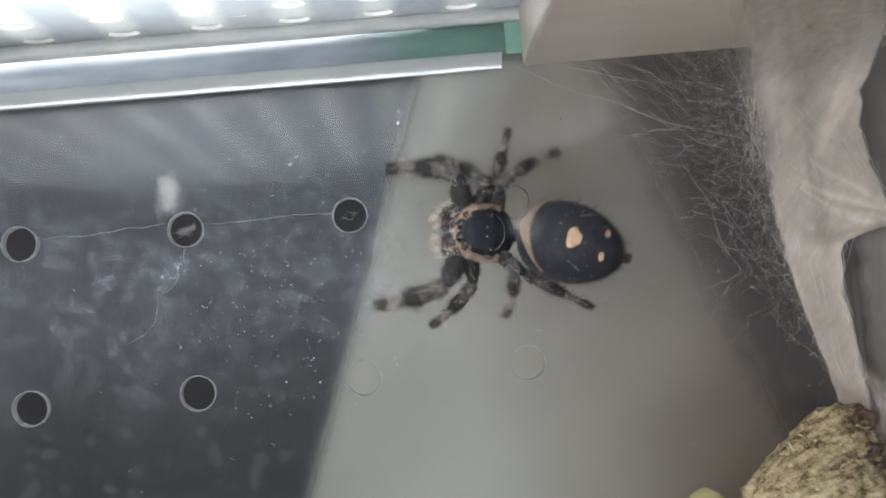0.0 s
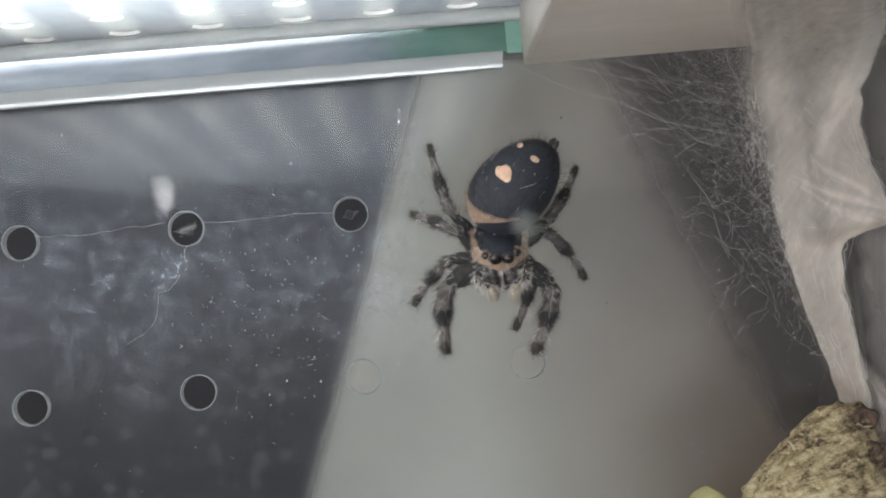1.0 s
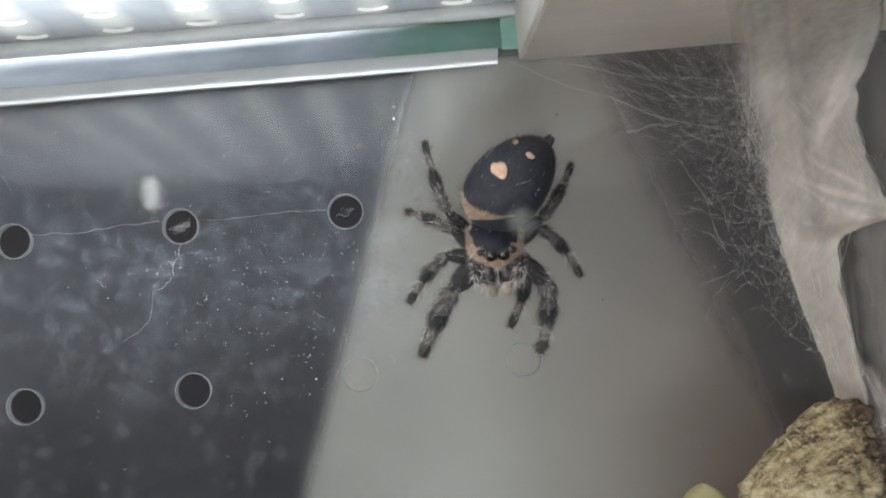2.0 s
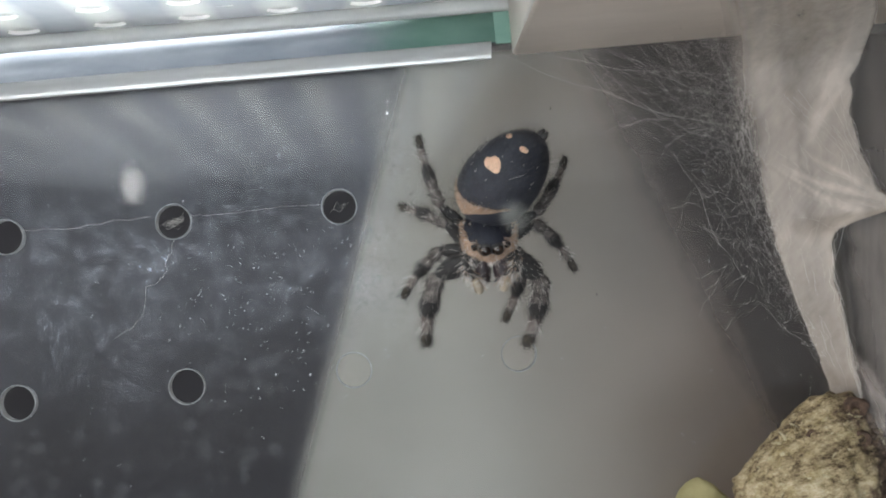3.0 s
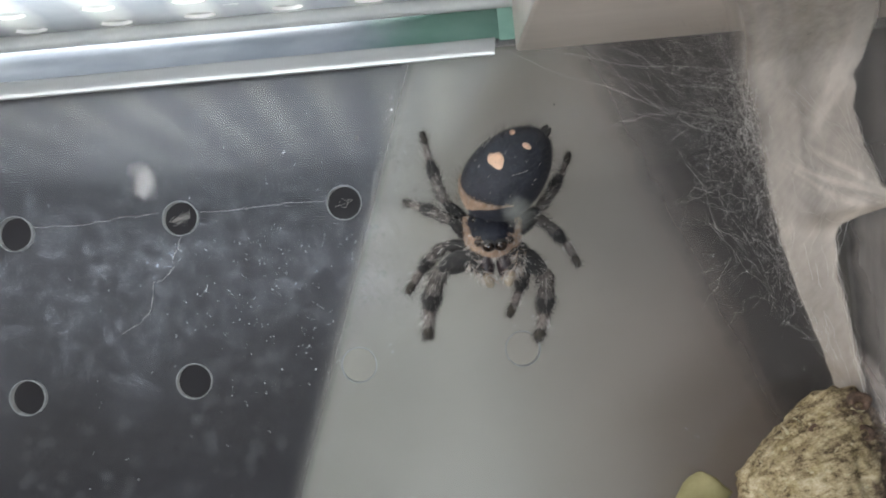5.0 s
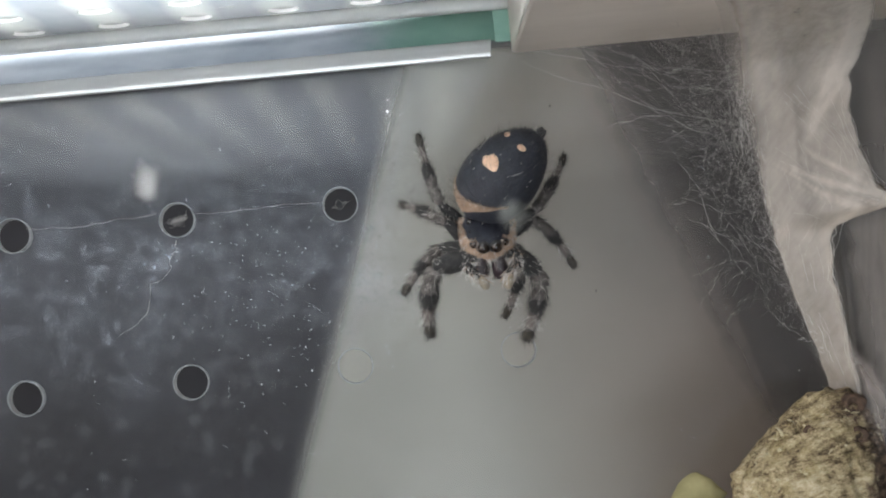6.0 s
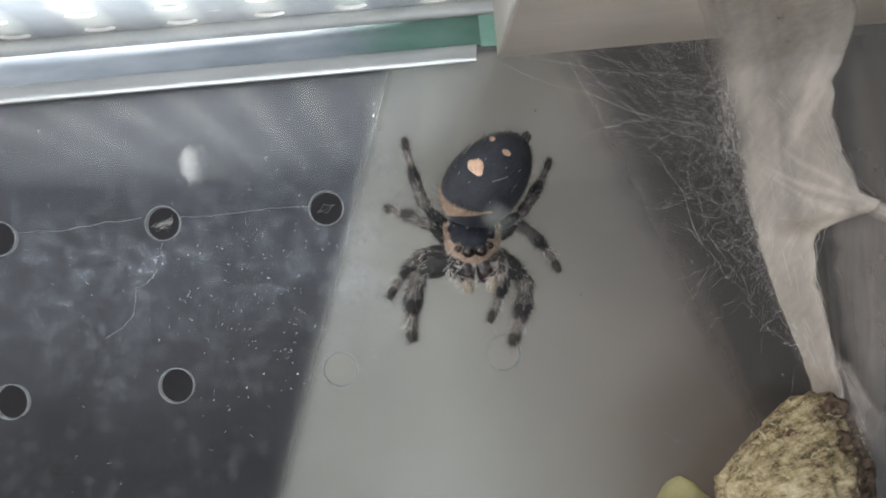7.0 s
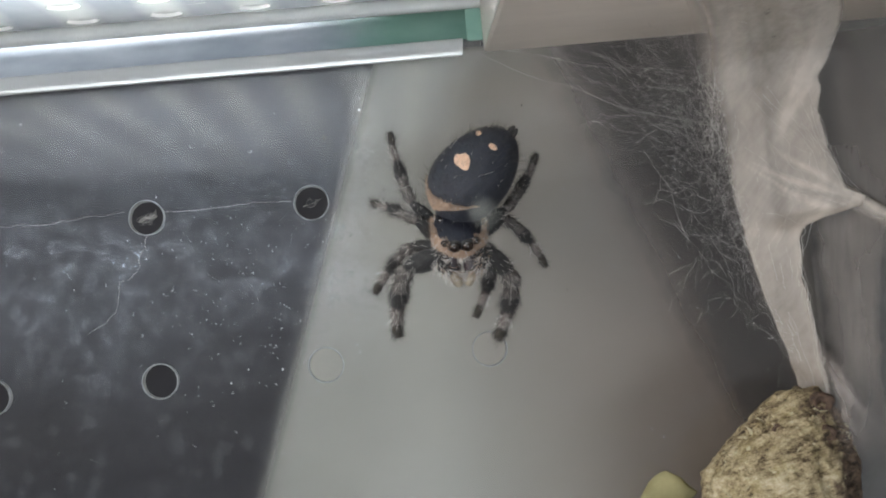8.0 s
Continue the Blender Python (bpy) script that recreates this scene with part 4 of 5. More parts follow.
def leg_piece(kind, length, thick, parent, front):
    """One joint of a leg, lying along +y from its hinge."""
    g = Geo()
    i = PIECES.index(kind)
    w = [r * thick for r in WIDE[i]]
    cuts = [(-0.02, 0.5 * w[0]), (0.04, 0.9 * w[0]), (0.12, w[0] * 1.04), (0.35, w[1]), (0.65, w[2]), (0.90, w[3] * 1.02), (0.98, w[3] * 0.88), (1.03, 0.62 * w[3]), (1.06, 0.2 * w[3])]
    rows_c = [(0, f * length, 0) for f, _ in cuts]
    slot_main = {"tarsus": 1, "patella": 2}.get(kind, 0)
    if kind in ("metatarsus", "tibia"):   # pale above, dark at the far end
        k = 3 if kind == "tibia" else 5
        g.loft(rows_c[:k + 1], [r for _, r in cuts[:k + 1]], 16, 5 if kind == "metatarsus" else 2, axis=(0, 0, 1))
        g.loft(rows_c[k:], [r * 1.01 for _, r in cuts[k:]], 16, slot_main, axis=(0, 0, 1))
    else:
        g.loft(rows_c, [r for _, r in cuts], 16, slot_main, axis=(0, 0, 1))
    count = {"femur": 380, "patella": 420, "tibia": 640, "metatarsus": 360, "tarsus": 240}[kind]
    pale = {"femur": 0.22, "patella": 0.26, "tibia": 0.4, "metatarsus": 0.35, "tarsus": 0.08}[kind]
    if not front:
        count = int(count * 0.7)
        pale *= 0.85
    for _ in range(count):
        f = random.uniform(0.03, 1.0)
        r = np.interp(f, [c[0] for c in cuts], [c[1] for c in cuts])
        a = random.uniform(0, 2 * math.pi)
        out = Vector((math.cos(a), 0, math.sin(a)))
        # the pale hairs stand in rings
        here = pale
        if kind == "tibia":
            here = 0.22 if f < 0.42 else 0.05
        elif kind == "metatarsus":
            here = 0.5 if f < 0.85 else 0.10
        elif kind == "femur":
            here = 0.4 if f > 0.72 else 0.04
        slot = 3 if random.random() < here else 4
        long = random.random() < 0.24
        g.hair(out * r * 0.97 + Vector((0, f * length, 0)), out * (1.1 if long else 0.5) + Vector((0, 1, 0)),
               random.uniform(0.5, 1.0) * (0.95 if long else 0.55) * (thick ** 0.5), 0.013 if slot == 3 else 0.011, slot, 0.3)
    return part(kind, g, [M_LEG, M_TARSUS, M_PALE, M_HAIR_PALE, M_HAIR_DARK, M_RING], parent)


def build_spider():
    thing = new("jumping_spider")
    tagged(thing, "black jumping spider, peach spots, grey banded legs, on the clear wall", "spider")
    carapace(thing)
    palps = jaws_and_palps(thing)
    back = abdomen(thing)
    g = Geo()
    g.loft([(0, -2.1, -0.5), (0, -2.9, -0.35), (0, -3.5, -0.2)], [0.8, 0.55, 0.7], 14)
    part("waist", g, [M_BLACK], thing)
    g = Geo()
    g.ball((0, -0.1, -1.15), 1.5, 2.1, 0.65, 20, 10)
    part("sternum", g, [M_BLACK], thing)
    legs = {}
    for name, side, hip, length, thick, bow, lift in LEGS:
        hip = Vector(hip)
        g = Geo()
        g.ball(hip - Vector((0.35 * side, 0, 0)), 0.75 * thick, 0.52 * thick, 0.5 * thick, 14, 9)
        for _ in range(40):
            d = Vector((side * random.uniform(0.1, 1), random.uniform(-1, 1), random.uniform(0, 1))).normalized()
            g.hair(hip + d * 0.4 * thick, d + Vector((side, 0, 0.2)), random.uniform(0.3, 0.6), 0.016, 1, 0.2)
        leg = part("leg", g, [M_LEG, M_HAIR_PALE], thing, "dark leg banded with grey hair")
        pieces = [leg_piece(k, length * f, thick, leg, name[1] == "1") for k, f in zip(PIECES, SHARE)]
        legs[name] = (side, hip, length, bow, lift, pieces)
    return thing, back, palps, legs


SPIDER, ABDOMEN, PALPS, LEG_PARTS = build_spider()


# ---------------------------------------------------------------- silk, wood and dust
def sagging(a, b, sag, n=9, seed=0.0, wob=0.25, curl=3.0):
    a, b = Vector(a), Vector(b)
    out = []
    for i in range(n + 1):
        f = i / n
        p = a.lerp(b, f)
        k = math.sin(math.pi * f)
        out.append(p + Vector((wob * k * noise.noise(Vector((f * curl, seed, 1))), 0.3 * k * noise.noise(Vector((f * curl, seed, 8))), -sag * k + wob * k * noise.noise(Vector((f * curl * 1.17, seed, 4))))))
    return out


def hump(x, centre, width):
    return math.exp(-((x - centre) / width) ** 2)


def silk_part(name, rows, density, mat, parent, label, gap=0.1):
    """A sheet of silk in two layers; density holds a value for each point of rows."""
    g = Geo()
    g.grid(rows, 0)
    g.grid([[Vector(p) + Vector((0, gap, 0)) for p in r] for r in rows], 0)
    ob = part(name, g, mat, parent, label)
    flat = [d for r in density for d in r]
    ob.data.attributes.new("spun", "FLOAT", "POINT").data.foreach_set("value", flat + flat)
    return ob


def curve(pts):
    zs, xs = [p[0] for p in pts], [p[1] for p in pts]
    return lambda z: float(np.interp(z, zs, xs))


# the nest's two edges at each height
NEST_LEFT = curve([(-22, 58.6), (-19.7, 58.1), (-16, 57.2), (-12, 55.75), (-7, 54.7), (-2, 53.85), (3, 53.2), (9, 52.9), (14, 52.7), (24, 52.2)])
NEST_RIGHT = curve([(-22, 60.0), (-20.3, 59.75), (-15.7, 59.15), (-10.6, 58.6), (-7.2, 58.6), (-5.6, 59.2), (-4.9, 61.0), (-4.2, 64.5), (-3.4, 65.0), (-2.6, 63.3), (-0.2, 62.5), (2.5, 61.6), (4.6, 61.35), (7.7, 61.8), (9.7, 62.85), (12.2, 64.0), (14.7, 64.7), (24, 65.8)])


def nest_density(f, z):
    """Thin and hollow above, with a dense fold along its far edge; the limb below thins to look dimmer."""
    up = smooth(z, -3, 6)
    d = 0.86 - 0.10 * up
    d *= 0.10 + 0.90 * smooth(f, -0.02, 0.05 + 0.26 * up)
    d -= 0.34 * smooth(z, 2, 9) * hump(f, 0.52, 0.20)
    d += 0.34 * smooth(z, 6, 11) * hump(f, 0.20, 0.09)
    fold = float(np.interp(z, [2.5, 4.6, 7.6, 15, 24], [0.62, 0.72, 0.86, 0.90, 0.90]))
    d += 0.55 * smooth(z, 1.5, 5) * hump(f, fold, 0.07)
    d += 0.22 * (1 - smooth(z, -3, 1)) * hump(f, 0.90, 0.12)
    # less dense downwards, painting the weaker light on the limb
    d *= 1.0 - 0.46 * smooth(-z, 1, 12)
    mid = smooth(z, -6, -3) * (1 - smooth(z, 3, 7))
    d -= 0.20 * mid
    for top, fall, wide, amount, start in ((3.2, 7.6, 0.32, 0.42, 0.25), (0.9, 6.2, 0.26, 0.34, 0.30), (5.6, 8.2, 0.40, 0.30, 0.45), (-1.4, 4.6, 0.22, 0.30, 0.35), (2.0, 7.0, 0.16, 0.24, 0.1), (-0.2, 6.0, 0.14, 0.22, 0.2)):
        line = top - fall * f + 0.5 * math.sin(5 * f + top)
        d += amount * mid * smooth(f, start, start + 0.3) * hump(z, line, wide)
    return max(0.0, min(1.0, d * smooth(1 - f, -0.01, 0.035)))


def silk_nest():
    """The dense sheet of silk across the corner, with its fork, an arm to the side wall and a second sheet behind it."""
    nest = new("spider_nest")
    tagged(nest, "grey-white gauzy silk nest stretched across the corner, forked below", "spider web")

    def sheet(name, left, right, z0, z1, depth, seed, label, mat, cols, rowsn, fray, dens):
        rows, density = [], []
        for i in range(rowsn + 1):
            z = z0 + (z1 - z0) * i / rowsn
            l = left(z) + fray * noise.noise(Vector((z * 0.5, seed, 0))) + 0.3 * fray * noise.noise(Vector((z * 2.3, seed, 5)))
            r = right(z) + fray * noise.noise(Vector((z * 0.55, seed, 9))) + 0.3 * fray * noise.noise(Vector((z * 2.1, seed, 15)))
            row = []
            for k in range(cols + 1):
                f = k / cols
                x = l + (r - l) * f
                y = depth(f, z) + 0.7 * noise.noise(Vector((x * 0.35, z * 0.10, seed))) + 0.12 * noise.noise(Vector((x * 1.5, z * 0.35, seed + 4))) + 0.10 * noise.noise(Vector(((x + z * 1.1) * 1.1, (z - x) * 0.12, seed + 8)))
                if z > 6:
                    t = min(1.0, (z - 6) / 18)
                    near = 26 * t ** 2.0
                    row.append((20 + (x - 20) * (98 - near) / 98, y - near, 6 + 7.2 * (1 - (1 - t) ** 2.4) + 0.10 * noise.noise(Vector((x, y, 2)))))
                else:
                    row.append((x, y, z))
            rows.append(row)
            density.append([dens(k / cols, z) for k in range(cols + 1)])
        return silk_part(name, rows, density, mat, nest, label)

    # the upper part's free edge reaches further, so that it can thin out
    sheet("silk_sheet", lambda z: NEST_LEFT(z) - 0.5 * smooth(z, -3, 6), NEST_RIGHT, -22, 24, lambda f, z: -0.8 - 3.4 * f, 1.0, "dense grey-white silk sheet with a bright fold", M_SILK, 84, 170, 0.25, nest_density)
    # the thick arm that runs from the fork to the side wall
    for name, foot, way, wide in (("silk_arm", (59.5, -2.4, -0.2), (13.0, -3.6, -9.2), 1.0),):
        rows, density = [], []
        for i in range(41):
            f = i / 40
            c = Vector(foot) + Vector(way) * f
            w = (1.0 - 0.25 * math.sin(math.pi * f)) * min(1.0, 0.25 + f * 3.5) * wide
            qs = [-1.5 + 3.0 * k / 14 for k in range(15)]
            rows.append([c + Vector((0.35 * q * w, 0.4 * q * q - 0.25 * noise.noise(Vector((f * 6, q * 2, 3))), 0.95 * q * w + 0.3 * noise.noise(Vector((f * 5, q, 9))))) for q in qs])
            density.append([min(1.0, smooth(f, 0, 0.22)) * (0.30 * smooth(1.5 - abs(q), 0, 0.6) + 0.70 * hump(q, 0.25 * math.sin(5 * f), 0.55)) for q in qs])
        silk_part(name, rows, density, M_SILK, nest, "bright rope-like silk")
    left2 = curve([(-128, 61.5), (-36, 61.4), (-20, 60.9), (-12, 60.4), (-5, 60.1), (-3, 59.6), (13, 60.0)])
    right2 = curve([(-128, 66), (-36, 65.5), (-20, 65.2), (-14, 65.6), (-6, 67.5), (-3, 69), (13, 71)])
    sheet("hanging_sheet", left2, right2, -60, 13.4, lambda f, z: -1.2 - 2.2 * f, 7.0, "thin greyer silk sheet behind the fork", M_GAUZE, 30, 110, 0.5,
          lambda f, z: (0.46 + 0.25 * hump(f, 0.42 + 0.1 * math.sin(z * 0.3), 0.22) + 0.25 * hump(z, -5, 3) - 0.25 * smooth(z, -2, 5)) * (0.25 + 0.75 * smooth(z, -31, -21)) * smooth(f, 0, 0.26) * smooth(1 - f, 0, 0.2))
    # the foot of the nest, spun down over the branch
    rows, density = [], []
    qs = [k / 24 for k in range(25)]
    for i in range(41):
        f = i / 40
        z = -15.5 - 11.0 * f
        rows.append([(58.9 + 1.0 * f + (q - 0.35) * (1.0 + 6.5 * f), -3.6 - 5.8 * f ** 0.7 + 3.4 * f * max(0.0, q - 0.35) + 0.3 * noise.noise(Vector((q * 5, f * 4, 2))), z) for q in qs])
        density.append([(0.46 + 0.3 * noise.noise(Vector((q * 6, f * 9, 5)))) * smooth(q, 0, 0.5) * smooth(1 - q, 0, 0.5) * smooth(f, 0, 0.35) * smooth(1 - f, 0, 0.6) for q in qs])
    silk_part("foot_web", rows, density, M_FILM, nest, "thin silk spun down over the branch")
    # a thin film in the corner behind the tangle
    rows, density = [], []
    for i in range(51):
        z = 13.6 - 35 * i / 50
        lo = float(np.interp(z, [-21, -5, 6, 13], [52.5, 44.5, 38.5, 31.0]))
        rows.append([(lo + (NEST_LEFT(z) + 1.2 - lo) * k / 30, -0.25 - 0.5 * k / 30 + 0.2 * noise.noise(Vector((k * 0.3, z * 0.4, 2))), z) for k in range(31)])
        density.append([(0.008 + 0.08 * smooth(k / 30, 0.75, 1.0) + 0.02 * smooth(z, 2, 12)) * smooth(k / 30, 0, 0.4) + 0.09 * smooth(k / 30, 0.02, 0.2) * (1 - smooth(k / 30, 0.35, 0.6)) * max(0.0, noise.noise(Vector((k * 0.42, z * 1.1, 6))) - 0.12) for k in range(31)])
    silk_part("corner_film", rows, density, M_FILM, nest, "thin dusty film of silk", 0.05)
    # strands drawn tight over the nest's face
    rnd = random.Random(77)
    g = Geo()
    for k in range(22):    # along the edge of the fork
        z = rnd.uniform(-20, -4)
        a = Vector((NEST_RIGHT(z) - rnd.uniform(0.05, 0.5), -4.3, z))
        b = a + Vector((0, 0, -rnd.uniform(1, 4)))
        b.x = NEST_RIGHT(b.z) - rnd.uniform(0.05, 0.4)
        g.thread(sagging(a, b, 0.0, 12, k * 2.3, 0.4), rnd.choice((0.012, 0.02, 0.03)))
    for k in range(26):    # a fan of bright fibres drawn from the sheet's face into its arm
        z = rnd.uniform(-4, 8)
        f = rnd.uniform(0.15, 0.92)
        x = NEST_LEFT(z) + (NEST_RIGHT(z) - NEST_LEFT(z)) * f
        a = Vector((x, -1.7 - 3.4 * f, z))
        b = Vector((rnd.gauss(64.5, 1.3), -5.0, rnd.gauss(-4.2, 0.8)))
        b = a.lerp(b, rnd.uniform(0.4, 1.0))
        g.thread(sagging(a, b, rnd.uniform(0.0, 0.8), 18, k * 1.9, 0.9), rnd.choice((0.003, 0.004, 0.006, 0.009)))
    for k in range(40):    # lengthwise fibres of the limb and the fold
        z = rnd.uniform(-17, 12)
        f = rnd.uniform(0.05, 0.95)
        x = NEST_LEFT(z) + (NEST_RIGHT(z) - NEST_LEFT(z)) * f
        zb = z - rnd.uniform(1.5, 4)
        xb = NEST_LEFT(zb) + (min(NEST_RIGHT(zb), NEST_RIGHT(z) + 1) - NEST_LEFT(zb)) * f
        if z < 5.5:
            g.thread(sagging((x, -1.9 - 3.4 * f, z), (xb, -1.9 - 3.4 * f, zb), 0, 10, k * 1.3, 0.5), rnd.choice((0.004, 0.006, 0.009)))
    for k in range(110):    # short fibres frayed from the sheet's free edge
        z = rnd.uniform(-17, 13)
        a = Vector((NEST_LEFT(z) + rnd.uniform(-0.3, 1.2), -1.4, z))
        b = a + Vector((rnd.uniform(-2.2, 0.6), rnd.uniform(-0.4, 0.2), rnd.gauss(0, 2.0)))
        b.z = min(b.z, 13.4)
        g.thread(sagging(a, b, 0.1, 10, k * 1.1, 0.9), rnd.choice((0.003, 0.005, 0.008)))
    tagged(part("silk_strands", g, M_THREAD), "strands of silk drawn tight over the nest", "spider web", kind="stuff")


silk_nest()


def web_tangle():
    """Loose threads in the corner between the lid's frame and the nest."""
    rnd = random.Random(5)
    g = Geo()

    def nest_edge(z):
        return float(np.interp(z, [-22, -19.8, -12, -5, 2, 8, 14.6], [58.6, 57.9, 55.4, 54.1, 53.3, 53.0, 52.7]))

    def spot_in():
        z = rnd.triangular(-19, 13, 9)
        lo = float(np.interp(z, [-19, -5, 6, 13], [54.5, 49.0, 45.5, 41.0]))
        f = rnd.random() ** 0.7
        return Vector((lo + (nest_edge(z) + 0.3 - lo) * f, -rnd.uniform(0.2, 3.2), z))

    for k in range(90):   # long strands from the nest's edge to the frame and the wall
        z = rnd.triangular(-18, 13, 7)
        a = Vector((nest_edge(z) + 0.2, -rnd.uniform(0.8, 2.6), z))
        if rnd.random() < 0.4:
            b = Vector((rnd.triangular(34, 53, 47), -rnd.uniform(0.3, 3.0), 13.6))
        else:
            zb = z + rnd.gauss(1.0, 4.0)
            b = Vector((float(np.interp(zb, [-19, -5, 6, 13], [55.0, 48.5, 44.0, 38.0])) + rnd.uniform(-1, 3), -0.1, min(13.4, zb)))
        g.thread(sagging(a, b, rnd.uniform(-0.2, 0.7), 26, k * 0.37, 0.9, 5.0), rnd.choice((0.003, 0.004, 0.005, 0.008)), 0)
    for k in range(190):   # short, hardly slack cross links
        a = spot_in()
        b = a + Vector((rnd.gauss(0, 2.4), rnd.gauss(0, 0.5), rnd.gauss(0, 2.6)))
        b.x, b.y, b.z = min(b.x, nest_edge(b.z) + 0.3), min(-0.15, b.y), min(b.z, 13.6)
        g.thread(sagging(a, b, rnd.uniform(-0.1, 0.2), 16, k * 0.37, rnd.uniform(0.15, 0.9), 4.0), rnd.choice((0.003, 0.004, 0.005, 0.007)), 0)
    for k in range(44):   # the knot where the guy threads meet
        a = Vector((52.1 + rnd.gauss(0, 0.35), -2.7 + rnd.gauss(0, 0.2), 4.4 + rnd.gauss(0, 0.9)))
        b = a + Vector((rnd.gauss(0, 0.5), rnd.gauss(0, 0.2), rnd.gauss(0, 1.3)))
        g.thread(sagging(a, b, 0.0, 10, k * 0.7, 0.6, 4.0), rnd.choice((0.008, 0.012, 0.02)), 0)
    for k in range(36):   # threads laid over the frame of the lid
        a = Vector((rnd.triangular(42, 54, 51), -rnd.uniform(0.3, 6), 13.55))
        b = a + Vector((rnd.gauss(1.5, 2.0), -rnd.uniform(0, 5), -rnd.uniform(0.2, 2.5)))
        g.thread(sagging(a, b, rnd.uniform(-0.2, 0.2), 12, k * 0.9, 0.9, 4.0), rnd.choice((0.004, 0.006, 0.009)), 0)
    for k in range(220):
        p = spot_in()
        r = rnd.choice((0.010, 0.02, 0.03, 0.05))
        g.ball(p, r, r, r * rnd.uniform(0.8, 1.6), 5, 4, 0)
    tagged(part("web_tangle", g, M_WEB), "tangle of fine pale silk threads in the terrarium's corner", "spider web", kind="stuff")
    # the main guy threads
    for i, (a, b, sag, r) in enumerate([((31.5, -0.3, 13.5), (52.1, -2.7, 4.4), 0.9, 0.036), ((34.5, -0.3, 13.4), (52.5, -1.5, 9.6), 0.5, 0.03),
                                        ((38.5, -0.3, 5.2), (46.0, -1.0, 6.2), -0.3, 0.03), ((46.0, -1.0, 6.2), (53.8, -2.0, 2.2), 0.4, 0.03),
                                        ((52.1, -2.7, 4.4), (53.6, -2.0, 13.6), 0.3, 0.05), ((52.1, -2.7, 4.4), (54.2, -1.8, 1.0), 0.2, 0.045),
                                        ((47.8, -0.8, -3.5), (54.0, -1.6, -11.8), 0.4, 0.014), ((46.2, -0.6, 3.0), (49.5, -1.0, -6.0), -0.4, 0.025)]):
        g = Geo()
        pts = sagging(a, b, sag, 22, i * 3.1, 0.6)
        g.thread([p + Vector((0, 0, 0.06 * noise.noise(p * 2.3))) for p in pts], r * 0.38, 0, 4)
        for p in pts[3:-3:3]:
            g.ball(p, r * 0.9, r * 0.9, r * 0.9, 5, 4, 0)
        rnd2 = random.Random(i)
        for _ in range(9):
            p = pts[rnd2.randrange(2, 20)]
            g.thread(sagging(p, p + Vector((rnd2.gauss(0, 1.3), rnd2.gauss(0, .3), rnd2.gauss(0, 1.3))), 0.2, 6, rnd2.random() * 9, 0.6), 0.006)
        tagged(part("silk_thread", g, M_WEB), "pale silk guy thread strung to the nest", "spider web", group="guy threads")
    # threads lying on the clear wall, by the vent holes
    for i, pts in enumerate([[(-13.4, -.05, 1.5), (-9, -.05, 1.2), (-5, -.05, 1.6), (-1.6, -.05, 1.7)], [(1.9, -.05, 1.4), (6, -.05, 1.3), (10, -.05, 1.5), (13.6, -.05, 1.3)],
                             [(0.2, -.05, -0.7), (-0.6, -.05, -2.4), (-1.0, -.05, -3.9), (-2.6, -.05, -4.6), (-3.2, -.05, -7.4), (-5.8, -.05, -9.0)]]):
        g = Geo()
        for (a, b) in zip(pts[:-1], pts[1:]):
            g.thread(sagging(a, b, 0.1, 12, i * 2.2 + a[0], 0.28), (0.012, 0.011, 0.011)[i])
        tagged(part("silk_thread", g, M_THREAD), "loose silk thread stuck to the clear wall", "spider web", group="wall threads")
    # tufts caught in two vent holes
    rnd = random.Random(11)
    for hx, n in ((HOLES_X[3], 24), (HOLES_X[4], 3)):
        g = Geo()
        for k in range(n):
            a, b = Vector((hx - 0.75 + rnd.gauss(0, .22), 0.6, 0.75 + rnd.gauss(0, .12))), Vector((hx + 0.65 + rnd.gauss(0, .22), 0.4, 1.25 + rnd.gauss(0, .2)))
            g.thread(sagging(a, b, rnd.uniform(-0.3, 0.5), 8, k * 1.7, 0.5), rnd.choice((0.006, 0.009, 0.013)))
        tagged(part("silk_tuft", g, M_THREAD), "tuft of white silk caught in a vent hole", "spider web")


web_tangle()


